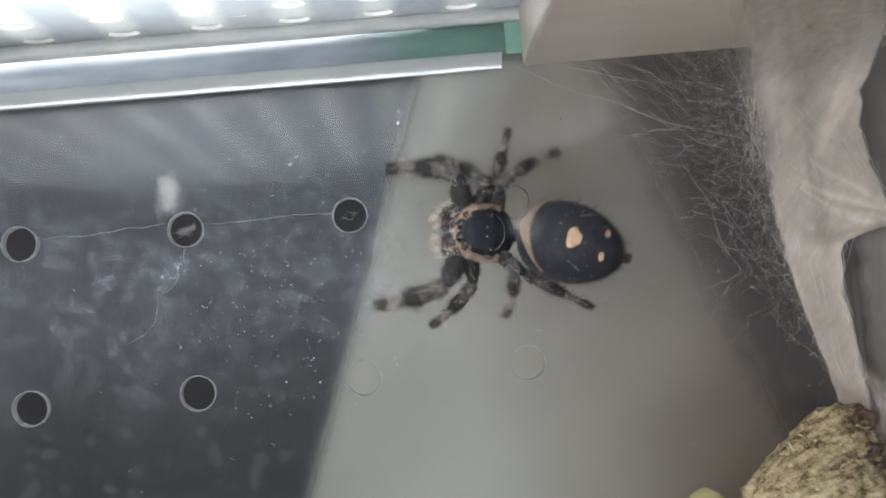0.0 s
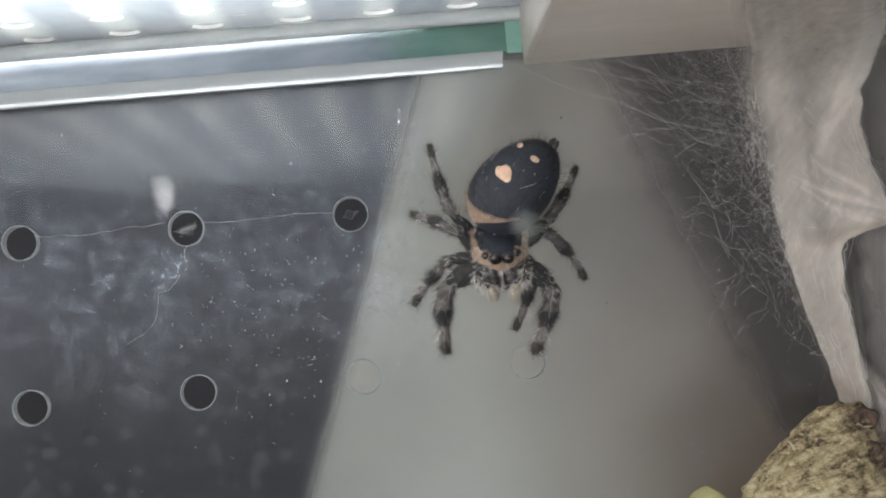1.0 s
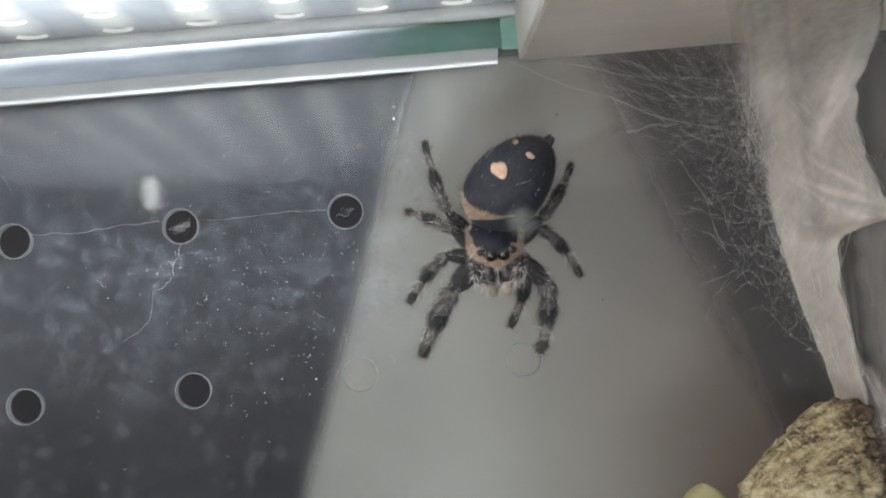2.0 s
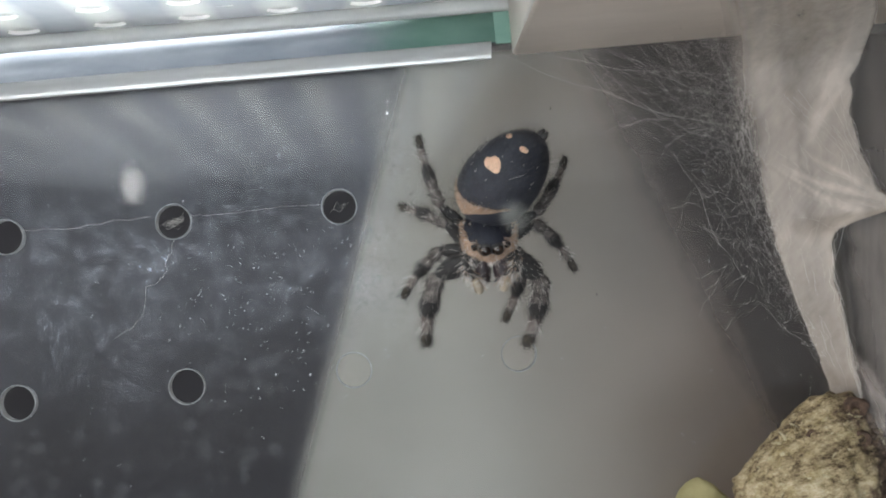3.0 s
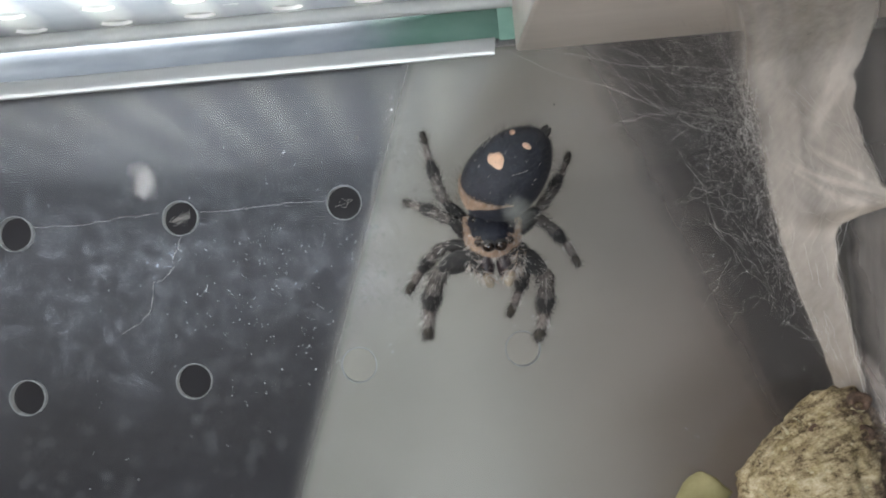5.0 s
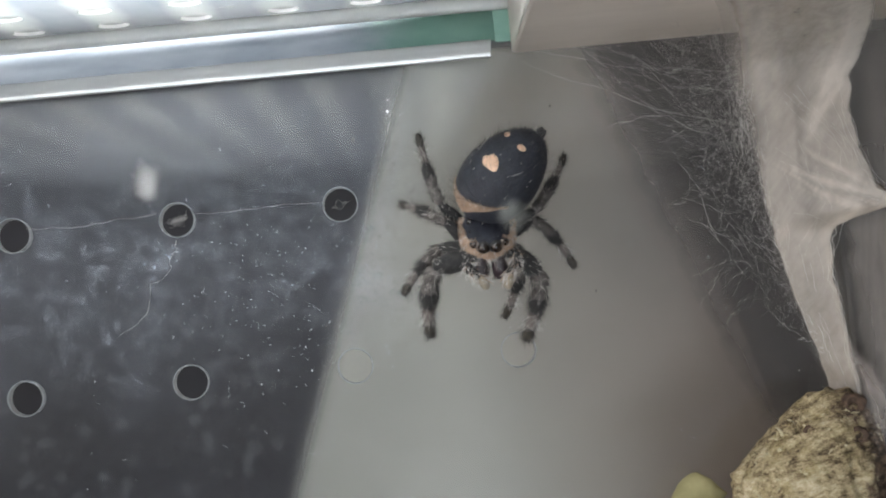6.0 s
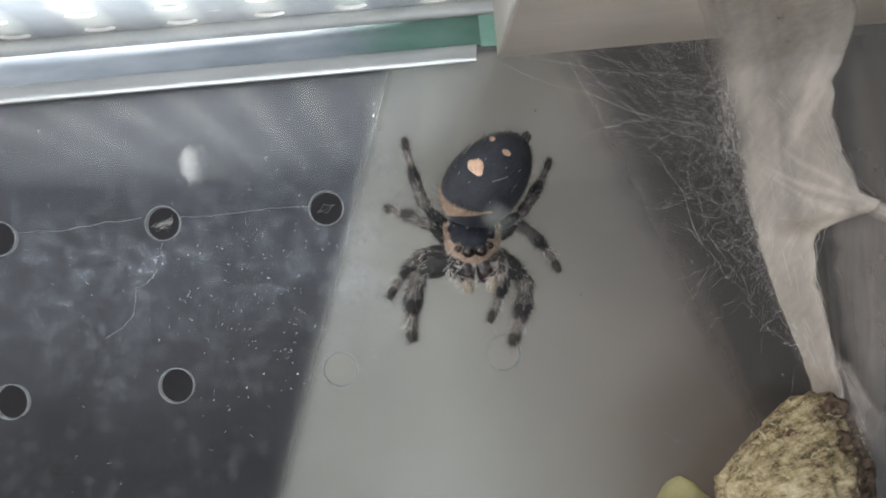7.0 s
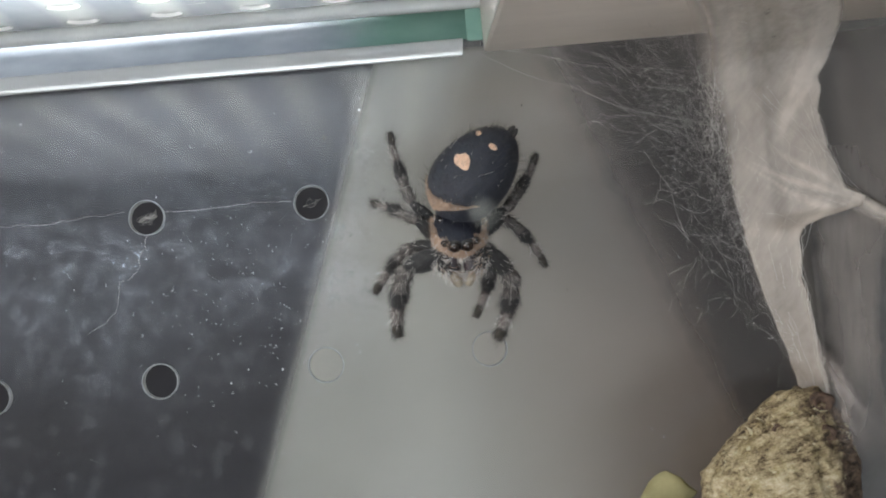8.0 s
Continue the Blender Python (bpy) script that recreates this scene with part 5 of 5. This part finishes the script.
def branch():
    """The broken end of a lichen-grown branch."""
    g = Geo()
    rows = []
    top, foot = Vector((55.6, -5.0, -19.9)), Vector((52.0, -7.5, -128.2))
    n, k = 210, 210
    for i in range(n + 1):
        zz = 108.2 * (i / n) ** 1.9
        f = zz / 108.2
        c = top.lerp(foot, f)
        c.x = 56.4 - 2.1 * min(zz / 6.0, 1.25) + 0.9 * f
        rad = float(np.interp(zz, [0, 0.15, 0.7, 1.5, 3, 5, 6.5, 10, 108], [1.5, 1.9, 2.5, 3.2, 4.5, 5.8, 6.6, 6.8, 6.8]))
        row = []
        for j in range(k):
            a = 2 * math.pi * j / k
            d = Vector((math.cos(a), math.sin(a) * 0.82, 0))
            p = c + d * rad
            q = p * 0.55
            lump = 0.40 * noise.noise(q * 0.7) + 0.30 * noise.noise(Vector((q.x * 2.2, q.y * 2.2, q.z * 1.2))) + 0.20 * noise.noise(Vector(((p.x + p.z) * 2.4, p.y * 2.0, (p.z - p.x) * 0.9))) + 0.16 * noise.noise(Vector((p.x * 1.5, p.y * 1.5, p.z * 2.6))) + 0.09 * noise.noise(Vector((p.x * 3.0, p.y * 3.0, p.z * 5.5)))
            lump -= 0.5 * max(0.0, noise.noise(Vector((p.x * 0.9, p.y * 0.9, p.z * 0.5)) + Vector((7, 1, 2))) - 0.32)
            row.append(p + d * lump * min(1.0, 0.3 + zz * 0.45) + Vector((0, 0, 0.5 * noise.noise(p * 0.8) * max(0, 1 - zz * 0.3))))
        rows.append(row)
    g.grid(rows, 0, True)
    g.cap(rows[0], 0)
    g.cap(rows[-1], 0, True)
    wood = part("branch", g, M_BARK)
    tagged(wood, "broken branch end grown with yellow-grey lichen, standing in the corner", "branch")
    for x, y, z, r in ((57.7, -7.85, -20.9, 0.95), (57.3, -9.0, -23.4, 0.75), (53.4, -8.4, -22.6, 0.5)):
        g = Geo()
        rows = []
        for rr, dep in ((1.25, 1.0), (1.05, 0.50), (0.85, 0.42), (0.5, 0.85), (0.02, 1.05)):
            rows.append([(x + rr * r * math.cos(a) * (1 + 0.35 * noise.noise(Vector((x, math.cos(a), math.sin(a))))), y + dep * r, z + rr * r * 0.75 * math.sin(a) * (1 + 0.35 * noise.noise(Vector((math.cos(a), z, math.sin(a)))))) for a in [2 * math.pi * q / 18 for q in range(18)]])
        g.grid(rows, 0, True)
        part("knot_hole", g, M_BARK_IN, wood, "dark reddish hole in the broken wood")
    rnd = random.Random(3)
    for _ in range(240):   # lifted flakes of lichen
        g = Geo()
        z = rnd.uniform(-31, -21)
        zz = -20.0 - z
        rad = float(np.interp(zz, [0, 0.7, 1.5, 3, 5, 6.5, 10], [1.5, 2.5, 3.3, 4.6, 5.8, 6.4, 6.5]))
        a = rnd.uniform(math.pi * 1.02, math.pi * 1.98)
        c = Vector((56.4 - 2.1 * min(zz / 6.0, 1.25) + math.cos(a) * rad, -5.0 + math.sin(a) * rad * 0.82, z))
        out = Vector((math.cos(a), math.sin(a), 0.1)).normalized()
        side = Vector((-math.sin(a), math.cos(a), 0))
        tilt = rnd.uniform(-0.9, 0.9)
        u = side * math.cos(tilt) + Vector((0, 0, 1)) * math.sin(tilt)
        v = out.cross(u).normalized()
        l, w = rnd.uniform(0.2, 0.6), rnd.uniform(0.08, 0.22)
        pts = []
        for q in range(8):
            b = 2 * math.pi * q / 8
            pts.append(c + out * (0.16 + 0.14 * math.cos(b * 2 + l)) + u * l * math.cos(b) * rnd.uniform(0.7, 1.1) + v * w * math.sin(b) * rnd.uniform(0.7, 1.1))
        g.cap(pts, 0)
        g.cap([p - out * 0.12 for p in pts], 0, True)
        g.grid([pts, [p - out * 0.12 for p in pts]], 0, True)
        part("bark_flake", g, M_FLAKE if rnd.random() < 0.3 else M_BARK, wood)
    return wood


branch()


def leaf_stub():
    g = Geo()
    pts = [(44.7, -3.0, -26.1), (44.65, -3.0, -26.25), (44.6, -3.05, -26.6), (44.55, -3.1, -27.2), (44.5, -3.15, -28.2), (44.6, -3.3, -30), (45.2, -3.4, -33), (48.5, -4.6, -128.2)]
    g.loft(pts, [0.35, 0.8, 1.35, 2.0, 2.8, 3.8, 4.4, 4.4], 32, 0, 0.5, lumps=0.05)
    tagged(part("reed_blade", g, M_YELLOW), "pale yellow tip of a dry reed blade standing by the wall", "leaf")


leaf_stub()


def dust_and_discs():
    rnd = random.Random(21)
    g = Geo()
    for k in range(800):
        x, z = rnd.gauss(9, 7), rnd.gauss(-5.5, 6)
        if rnd.random() < 0.3:
            x, z = rnd.uniform(-18, 50), rnd.uniform(-26, 11)
        if any((x - hx) ** 2 + (z - hz) ** 2 < 2.6 for hx in HOLES_X for hz in HOLES_Z) or z > 12:
            continue
        # a fleck is a short crooked chain of crumbs
        way = rnd.uniform(0, 6.28)
        for _ in range(rnd.choice((1, 1, 2, 3, 5, 9))):
            r = rnd.choice((0.008, 0.010, 0.013, 0.018, 0.028))
            g.ball((x, -0.02, z), r * rnd.uniform(0.7, 1.8), 0.02, r * rnd.uniform(0.7, 1.5), 5, 3, 0)
            way += rnd.gauss(0, 0.8)
            x, z = x + 0.055 * math.cos(way), z + 0.055 * math.sin(way)
    for x, z, r in ((11.3, -13.9, 0.09), (8.25, -13.6, 0.08), (10.9, -11.7, 0.07), (6.6, -14.7, 0.07), (20.4, 9.1, 0.1), (20.5, 10.2, 0.06)):
        g.ball((x, -0.03, z), r, 0.05, r * 1.3, 8, 5, 0)
    tagged(part("dust", g, M_SPECK), "white specks of dust on the clear wall", "dust", kind="stuff")
    g = Geo()
    for x, z, r in ((35.4, 8.2, 0.10), (37.9, -9.2, 0.08), (17.0, 6.8, 0.16), (19.6, 7.4, 0.08), (45.8, 1.2, 0.07)):
        g.ball((x, -0.03, z), r, 0.04, r * 1.5, 8, 5, 0)
    tagged(part("dust", g, M_SPECK_DARK), "dark specks stuck on the clear wall", "dust", kind="stuff")
    # hazy discs that stand in for out-of-focus specks
    g = Geo()
    spots = [(5.4, -20.4, 0.75), (7.6, -20.2, 0.6), (-6.3, -16.9, 0.6), (3.3, -15.9, 0.5)]
    spots += [(rnd.uniform(-18, 9), rnd.uniform(-23.5, -11), rnd.uniform(0.2, 0.6)) for _ in range(60)]
    for x, z, r in spots:
        if any((x - hx) ** 2 + (z - hz) ** 2 < (1.6 + r) ** 2 for hx in HOLES_X for hz in HOLES_Z):
            continue
        ph = rnd.uniform(0, 6)
        ring = [(x + r * math.cos(a) * (1 + 0.12 * math.cos(3 * a + ph)), -0.03, z + r * math.sin(a) * (1 + 0.1 * math.cos(2 * a + ph))) for a in [2 * math.pi * q / 22 for q in range(22)]]
        g.cap(ring, 0)
        g.grid([ring, [(px, 0.005, pz) for px, _, pz in ring]], 0, True)
    tagged(part("water_spots", g, M_HAZE), "pale dried water spots on the clear wall", "stain", kind="stuff")
    # a faint disc added for an out-of-focus smudge, just before the spider
    g = Geo()
    rows = []
    for i in range(9):
        f = i / 8
        rows.append([(2.7 * f * math.cos(a), 0.15 * f * math.cos(3 * a) - 0.4 * (1 - f), 2.7 * f * math.sin(a)) for a in [2 * math.pi * q / 28 for q in range(28)]])
    g.grid(rows, 0, True)
    ob = tagged(part("blur_smudge", g, smudge_material()), "faint pale wisp of silk hanging before the spider", "spider web")
    ob.location = Vector((30.2, -8.4, -2.1)) * S


def smudge_material():
    """A pale blur that thins to nothing at its edge."""
    m, nt = material("blur_smudge")
    co = millimetres(nt)
    le = node(nt, "ShaderNodeVectorMath", operation="LENGTH")
    link(nt, co, le.inputs[0])
    n = noise_of(nt, co, 0.8, 3.0)
    r = math_node(nt, "ADD", le.outputs["Value"], math_node(nt, "MULTIPLY", math_node(nt, "SUBTRACT", n, 0.5), 1.4))
    fac = value_ramp(nt, math_node(nt, "DIVIDE", r, 1.6), [(0.15, 0.36), (0.5, 0.22), (1.0, 0.0)])
    df = node(nt, "ShaderNodeBsdfDiffuse")
    df.inputs["Color"].default_value = (0.40, 0.415, 0.385, 1)
    see = node(nt, "ShaderNodeBsdfTransparent")
    mx = node(nt, "ShaderNodeMixShader")
    link(nt, fac, mx.inputs[0])
    link(nt, see.outputs[0], mx.inputs[1])
    link(nt, df.outputs[0], mx.inputs[2])
    finish(nt, mx.outputs[0])
    return m


dust_and_discs()


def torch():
    """An added glowing lens in a dark case, mirrored by the clear wall as a white glint."""
    m, nt = material("glint_lens")
    em = node(nt, "ShaderNodeEmission", Strength=GLINT_GLOW)
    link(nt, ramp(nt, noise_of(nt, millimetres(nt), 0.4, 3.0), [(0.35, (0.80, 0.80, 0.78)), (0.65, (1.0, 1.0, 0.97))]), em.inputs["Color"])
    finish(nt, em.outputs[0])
    case = surface("glint_case", [(0.3, (0.02, 0.02, 0.022)), (0.7, (0.05, 0.05, 0.052))], 0.6, 0.5)
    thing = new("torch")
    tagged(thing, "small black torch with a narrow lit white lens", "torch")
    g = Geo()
    rows = [[(x * k, y, z * k) for x, z in GLINT_RIM] for k, y in ((0.6, -7.0), (1.15, -6.6), (1.2, -1.0), (1.12, -0.25), (1.0, -0.2))]
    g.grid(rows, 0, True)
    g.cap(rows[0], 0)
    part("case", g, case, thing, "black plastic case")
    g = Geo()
    rows = [[(x * k, y, z * k) for x, z in GLINT_RIM] for k, y in ((1.0, -0.2), (0.9, 0.1), (0.6, 0.3), (0.05, 0.36))]
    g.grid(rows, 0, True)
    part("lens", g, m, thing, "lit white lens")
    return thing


GLINT_GLOW = 12.0
GLINT_RIM = [(1.0 * math.copysign(abs(math.cos(a)) ** 0.8, math.cos(a)) * (1 + 0.12 * math.sin(a)), 2.4 * math.sin(a)) for a in [2 * math.pi * k / 28 for k in range(28)]]
GLINT = torch()
# seconds and place of the added glow, which is drawn away after seven seconds
GLINT_ROWS = [(0.0, -14.5, -62, 12.4), (0.5, -14.4, -62, 12.5), (1.0, -15.1, -62, 12.5), (1.5, -15.4, -62, 12.5), (3.0, -18.0, -62, 13.4), (3.5, -17.9, -62, 13.4),
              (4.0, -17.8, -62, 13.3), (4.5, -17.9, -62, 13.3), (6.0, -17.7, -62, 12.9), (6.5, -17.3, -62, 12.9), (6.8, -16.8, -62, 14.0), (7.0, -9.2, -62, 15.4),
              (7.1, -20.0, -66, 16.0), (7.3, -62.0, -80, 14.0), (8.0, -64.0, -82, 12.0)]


# ---------------------------------------------------------------- what moves
def body_pose(x, z, heading, pitch):
    """The carapace's pose, 3.8 mm out from the wall; heading in degrees clockwise from the wall's right, nose lifted by pitch."""
    h = radians(heading)
    fwd, out = Vector((math.cos(h), 0, -math.sin(h))), Vector((0, -1, 0))
    right = fwd.cross(out)
    m = Matrix((right, fwd, out)).transposed().to_4x4()
    return Matrix.Translation(Vector((x, -3.8, z))) @ m @ Matrix.Rotation(radians(pitch), 4, "X")


def back_pose(x, z, rear, roll, pitch, out_by=4.1):
    """The abdomen's pose in the world; rear is the way its tip points, roll leans its back to the spider's right."""
    h = radians(rear + 180)
    fwd, out = Vector((math.cos(h), 0, -math.sin(h))), Vector((0, -1, 0))
    right = fwd.cross(out)
    m = Matrix((right, fwd, out)).transposed().to_4x4()
    return Matrix.Translation(Vector((x, -out_by, z))) @ m @ Matrix.Rotation(radians(pitch), 4, "X") @ Matrix.Rotation(radians(roll), 4, "Y")


# seconds, carapace x z heading pitch, abdomen x z rear roll
BODY = [
    (0.0, 27.28, -2.02, 188, 12, 34.45, -3.58, 21, 7), (0.1, 27.1, -2.03, 177, 12, 34.73, -2.33, 19, 8),
    (0.2, 27.45, -1.99, 160, 14, 34.52, -1.30, 14, 12), (0.3, 28.41, -2.36, 141, 17, 34.6, -0.25, 5, 17),
    (0.4, 28.88, -2.49, 123, 20, 33.8, 0.8, -5, 22), (0.5, 28.75, -2.80, 109, 26, 32.9, 1.15, -14, 30),
    (0.6, 28.70, -3.02, 98, 31, 31.9, 1.15, -23, 33), (0.7, 28.38, -3.08, 93, 35, 30.7, 1.2, -30, 32),
    (0.8, 28.12, -3.00, 91, 37, 29.85, 1.56, -36, 32), (0.9, 28.19, -2.96, 90, 38, 29.95, 1.60, -42, 32),
    (1.0, 28.19, -2.96, 90, 38, 29.97, 1.60, -43, 32),
]
# seconds and the place of each foot on the wall
FEET = {
    "R1": [(0.0, 19.01, 4.76), (0.1, 18.63, 2.4), (0.2, 18.95, 2.7), (0.3, 20.9, 1.34), (0.4, 19.95, -5.67), (0.5, 19.6, -8.21), (0.6, 20.44, -10.37), (0.7, 21.11, -11.49),
           (0.8, 21.83, -12.1), (0.9, 22.56, -12.6), (1.0, 22.83, -12.45), (1.1, 22.95, -12.58), (1.3, 22.01, -12.88), (1.5, 20.79, -12.96), (1.7, 20.74, -12.93),
           (2.8, 21.92, -12.46), (3.0, 21.98, -12.34), (3.5, 21.48, -12.2), (4.0, 21.3, -12.19), (4.5, 21.41, -12.26), (6.0, 22.38, -11.94), (6.5, 22.05, -11.94), (8.0, 22.0, -11.96)],
    "R2": [(0.0, 23.48, 5.41), (0.1, 21.07, 3.02), (0.2, 21.33, 1.97), (0.3, 21.19, 2.36), (0.4, 20.24, 1.67), (0.5, 20.24, -2.22), (0.6, 20.07, -7.66), (0.7, 20.16, -7.7), (1.0, 20.25, -7.84)],
    "R3": [(0.0, 30.63, 8.06), (0.1, 30.61, 8.02), (0.2, 28.6, 7.31), (0.3, 21.58, 3.21), (0.4, 22.27, 2.9), (0.8, 22.24, 2.73), (0.9, 21.29, 2.0), (1.0, 20.73, 0.46)],
    "R4": [(0.0, 34.68, 4.97), (0.1, 31.09, 7.51), (0.2, 31.08, 7.52), (0.5, 31.04, 7.46), (0.6, 27.07, 7.61), (0.7, 23.01, 6.72), (1.0, 23.01, 6.69)],
    "L1": [(0.0, 16.9, -7.46), (0.1, 18.99, -8.77), (0.2, 20.53, -9.82), (0.3, 22.9, -10.9), (0.4, 25.1, -12.07), (0.5, 26.62, -13.38), (0.6, 27.98, -14.31), (0.7, 29.48, -14.32),
           (0.8, 30.46, -13.71), (0.9, 31.25, -13.55), (1.0, 30.77, -13.12), (1.1, 30.39, -13.11), (1.3, 30.84, -13.39), (1.5, 31.56, -13.55), (1.7, 31.52, -13.43),
           (2.8, 32.64, -13.4), (3.0, 30.9, -13.21), (3.5, 31.93, -13.33), (4.0, 32.07, -13.3), (4.5, 32.0, -13.35), (6.0, 30.94, -13.1), (6.5, 31.07, -13.13), (8.0, 31.05, -13.13)],
    "L2": [(0.0, 21.75, -9.75), (0.1, 21.74, -9.69), (0.2, 24.32, -10.74), (0.3, 29.19, -11.07), (1.0, 29.23, -10.87)],
    "L3": [(0.0, 28.49, -9.59), (0.1, 31.78, -9.78), (0.4, 31.75, -9.74), (0.5, 35.8, -7.09), (0.6, 36.08, -6.83), (1.0, 36.11, -6.89)],
    "L4": [(0.0, 37.01, -9.7), (0.1, 37.0, -9.68), (0.2, 38.66, -7.59), (0.3, 39.21, -2.57), (0.7, 39.13, -2.55), (0.8, 37.91, 2.67), (0.9, 36.25, 3.47), (1.0, 36.25, 3.5)],
}
TIMES = [0.1 * i for i in range(18)] + [2.8, 3.0, 3.5, 4.0, 4.5, 4.7, 5.8, 6.0, 6.5, 7.0, 7.5, 8.0]


def at(rows, t):
    ts = [r[0] for r in rows]
    return [float(np.interp(t, ts, [r[i] for r in rows])) for i in range(1, len(rows[0]))]


def in_metres(m):
    m = m.copy()
    m.translation = m.translation * S
    return m


def reach(hip, foot, lengths, bow):
    """The joints of a chain that bends one way, in the plane of hip, foot and bow, so that its end meets the foot."""
    gap = foot - hip
    want = min(gap.length, sum(lengths) * 0.995)

    def chain(k):
        x = y = a = 0.0
        pts = [(0.0, 0.0)]
        for i, l in enumerate(lengths):
            if i:
                a -= k * BENDS[i - 1]
            x, y = x + l * math.cos(a), y + l * math.sin(a)
            pts.append((x, y))
        return pts

    lo, hi = 0.0, 2.2
    for _ in range(40):
        k = (lo + hi) / 2
        e = chain(k)[-1]
        lo, hi = (k, hi) if math.hypot(*e) > want else (lo, k)
    pts = chain(lo)
    turn = math.atan2(pts[-1][1], pts[-1][0])
    ahead = gap.normalized()
    side = (bow - ahead * bow.dot(ahead)).normalized()
    c, s = math.cos(-turn), math.sin(-turn)
    return [hip + ahead * (x * c - y * s) + side * (x * s + y * c) for x, y in pts], side


def motions():
    poses = {}
    for t in TIMES:
        x, z, heading, pitch, *_ = at(BODY, t)
        poses[t] = body_pose(x, z, heading, pitch)
    walk(SPIDER, [(t, in_metres(m)) for t, m in poses.items()])
    rows = []
    for t in TIMES:
        *_, ax, az, rear, roll = at(BODY, t)
        rows.append((t, in_metres(poses[t].inverted() @ back_pose(ax, az, rear, roll, -12, 4.1 + 0.3 * min(1.0, t / 0.9)))))
    walk(ABDOMEN, rows)
    for name, (side, hip, length, bow, lift, pieces) in LEG_PARTS.items():
        tracks = [[] for _ in pieces]
        feet = FEET[name]
        for t in TIMES:
            fx, fz = at(feet, t)
            later = at(feet, t + 0.05)
            earlier = at(feet, max(0, t - 0.05))
            speed = math.hypot(later[0] - earlier[0], later[1] - earlier[1])
            up = -0.28 - min(1.6, 0.55 * speed)
            foot = poses[t].inverted() @ Vector((fx, up, fz))
            lengths = [length * f for f in SHARE]
            # the leg bows outwards, backwards and off the wall
            b = Vector((side * 1.0, -bow, lift))
            joints, _ = reach(hip, foot, lengths, b)
            for i, track in enumerate(tracks):
                d = (joints[i + 1] - joints[i]).normalized()
                n = d.cross(b)
                n = n.normalized() if n.length > 1e-4 else d.orthogonal().normalized()
                m = Matrix((d.cross(n), d, n)).transposed().to_4x4()
                if m.determinant() < 0:
                    m = Matrix((-d.cross(n), d, n)).transposed().to_4x4()
                m.translation = joints[i]
                track.append((t, in_metres(m)))
        for piece, track in zip(pieces, tracks):
            walk(piece, track)
    walk(CARD, [(t, pose(x * S, CARD_Y * S, 0)) for t, x in ((0.0, 0.0), (1.5, -0.05), (3.0, -0.25), (4.5, -0.45), (6.0, -0.6), (7.0, -0.8), (8.0, -1.0))])
    swing = {1: [(0.0, 5, 0), (0.4, 0, 5), (0.8, 8, 0), (1.3, 0, 6), (1.7, -6, 12), (2.8, 4, 2), (3.0, 10, -8), (3.5, 0, 6), (4.0, 12, -4), (4.5, 6, 6), (6.0, -4, 8), (6.5, 8, -4), (7.0, 4, 4), (7.5, 0, 8), (8.0, 6, 10)],
             -1: [(0.0, 0, 4), (0.4, 6, 0), (0.8, 2, 4), (1.3, 8, -2), (1.7, -4, 8), (2.8, 8, 4), (3.0, 2, 2), (3.5, 8, -4), (4.0, -2, 6), (4.5, 10, 4), (6.0, 4, -8), (6.5, -2, 4), (7.0, 6, -6), (7.5, 8, 2), (8.0, 2, 12)]}
    walk(GLINT, [(t, pose(x * S, y * S, z * S, 4, 0, -6)) for t, x, y, z in GLINT_ROWS])
    for ob, sgn, hinge in PALPS:
        walk(ob, [(t, Matrix.Translation(hinge * S) @ pose(0, 0, 0, -18 + a, 0, sgn * b)) for t, a, b in swing[sgn]])


motions()
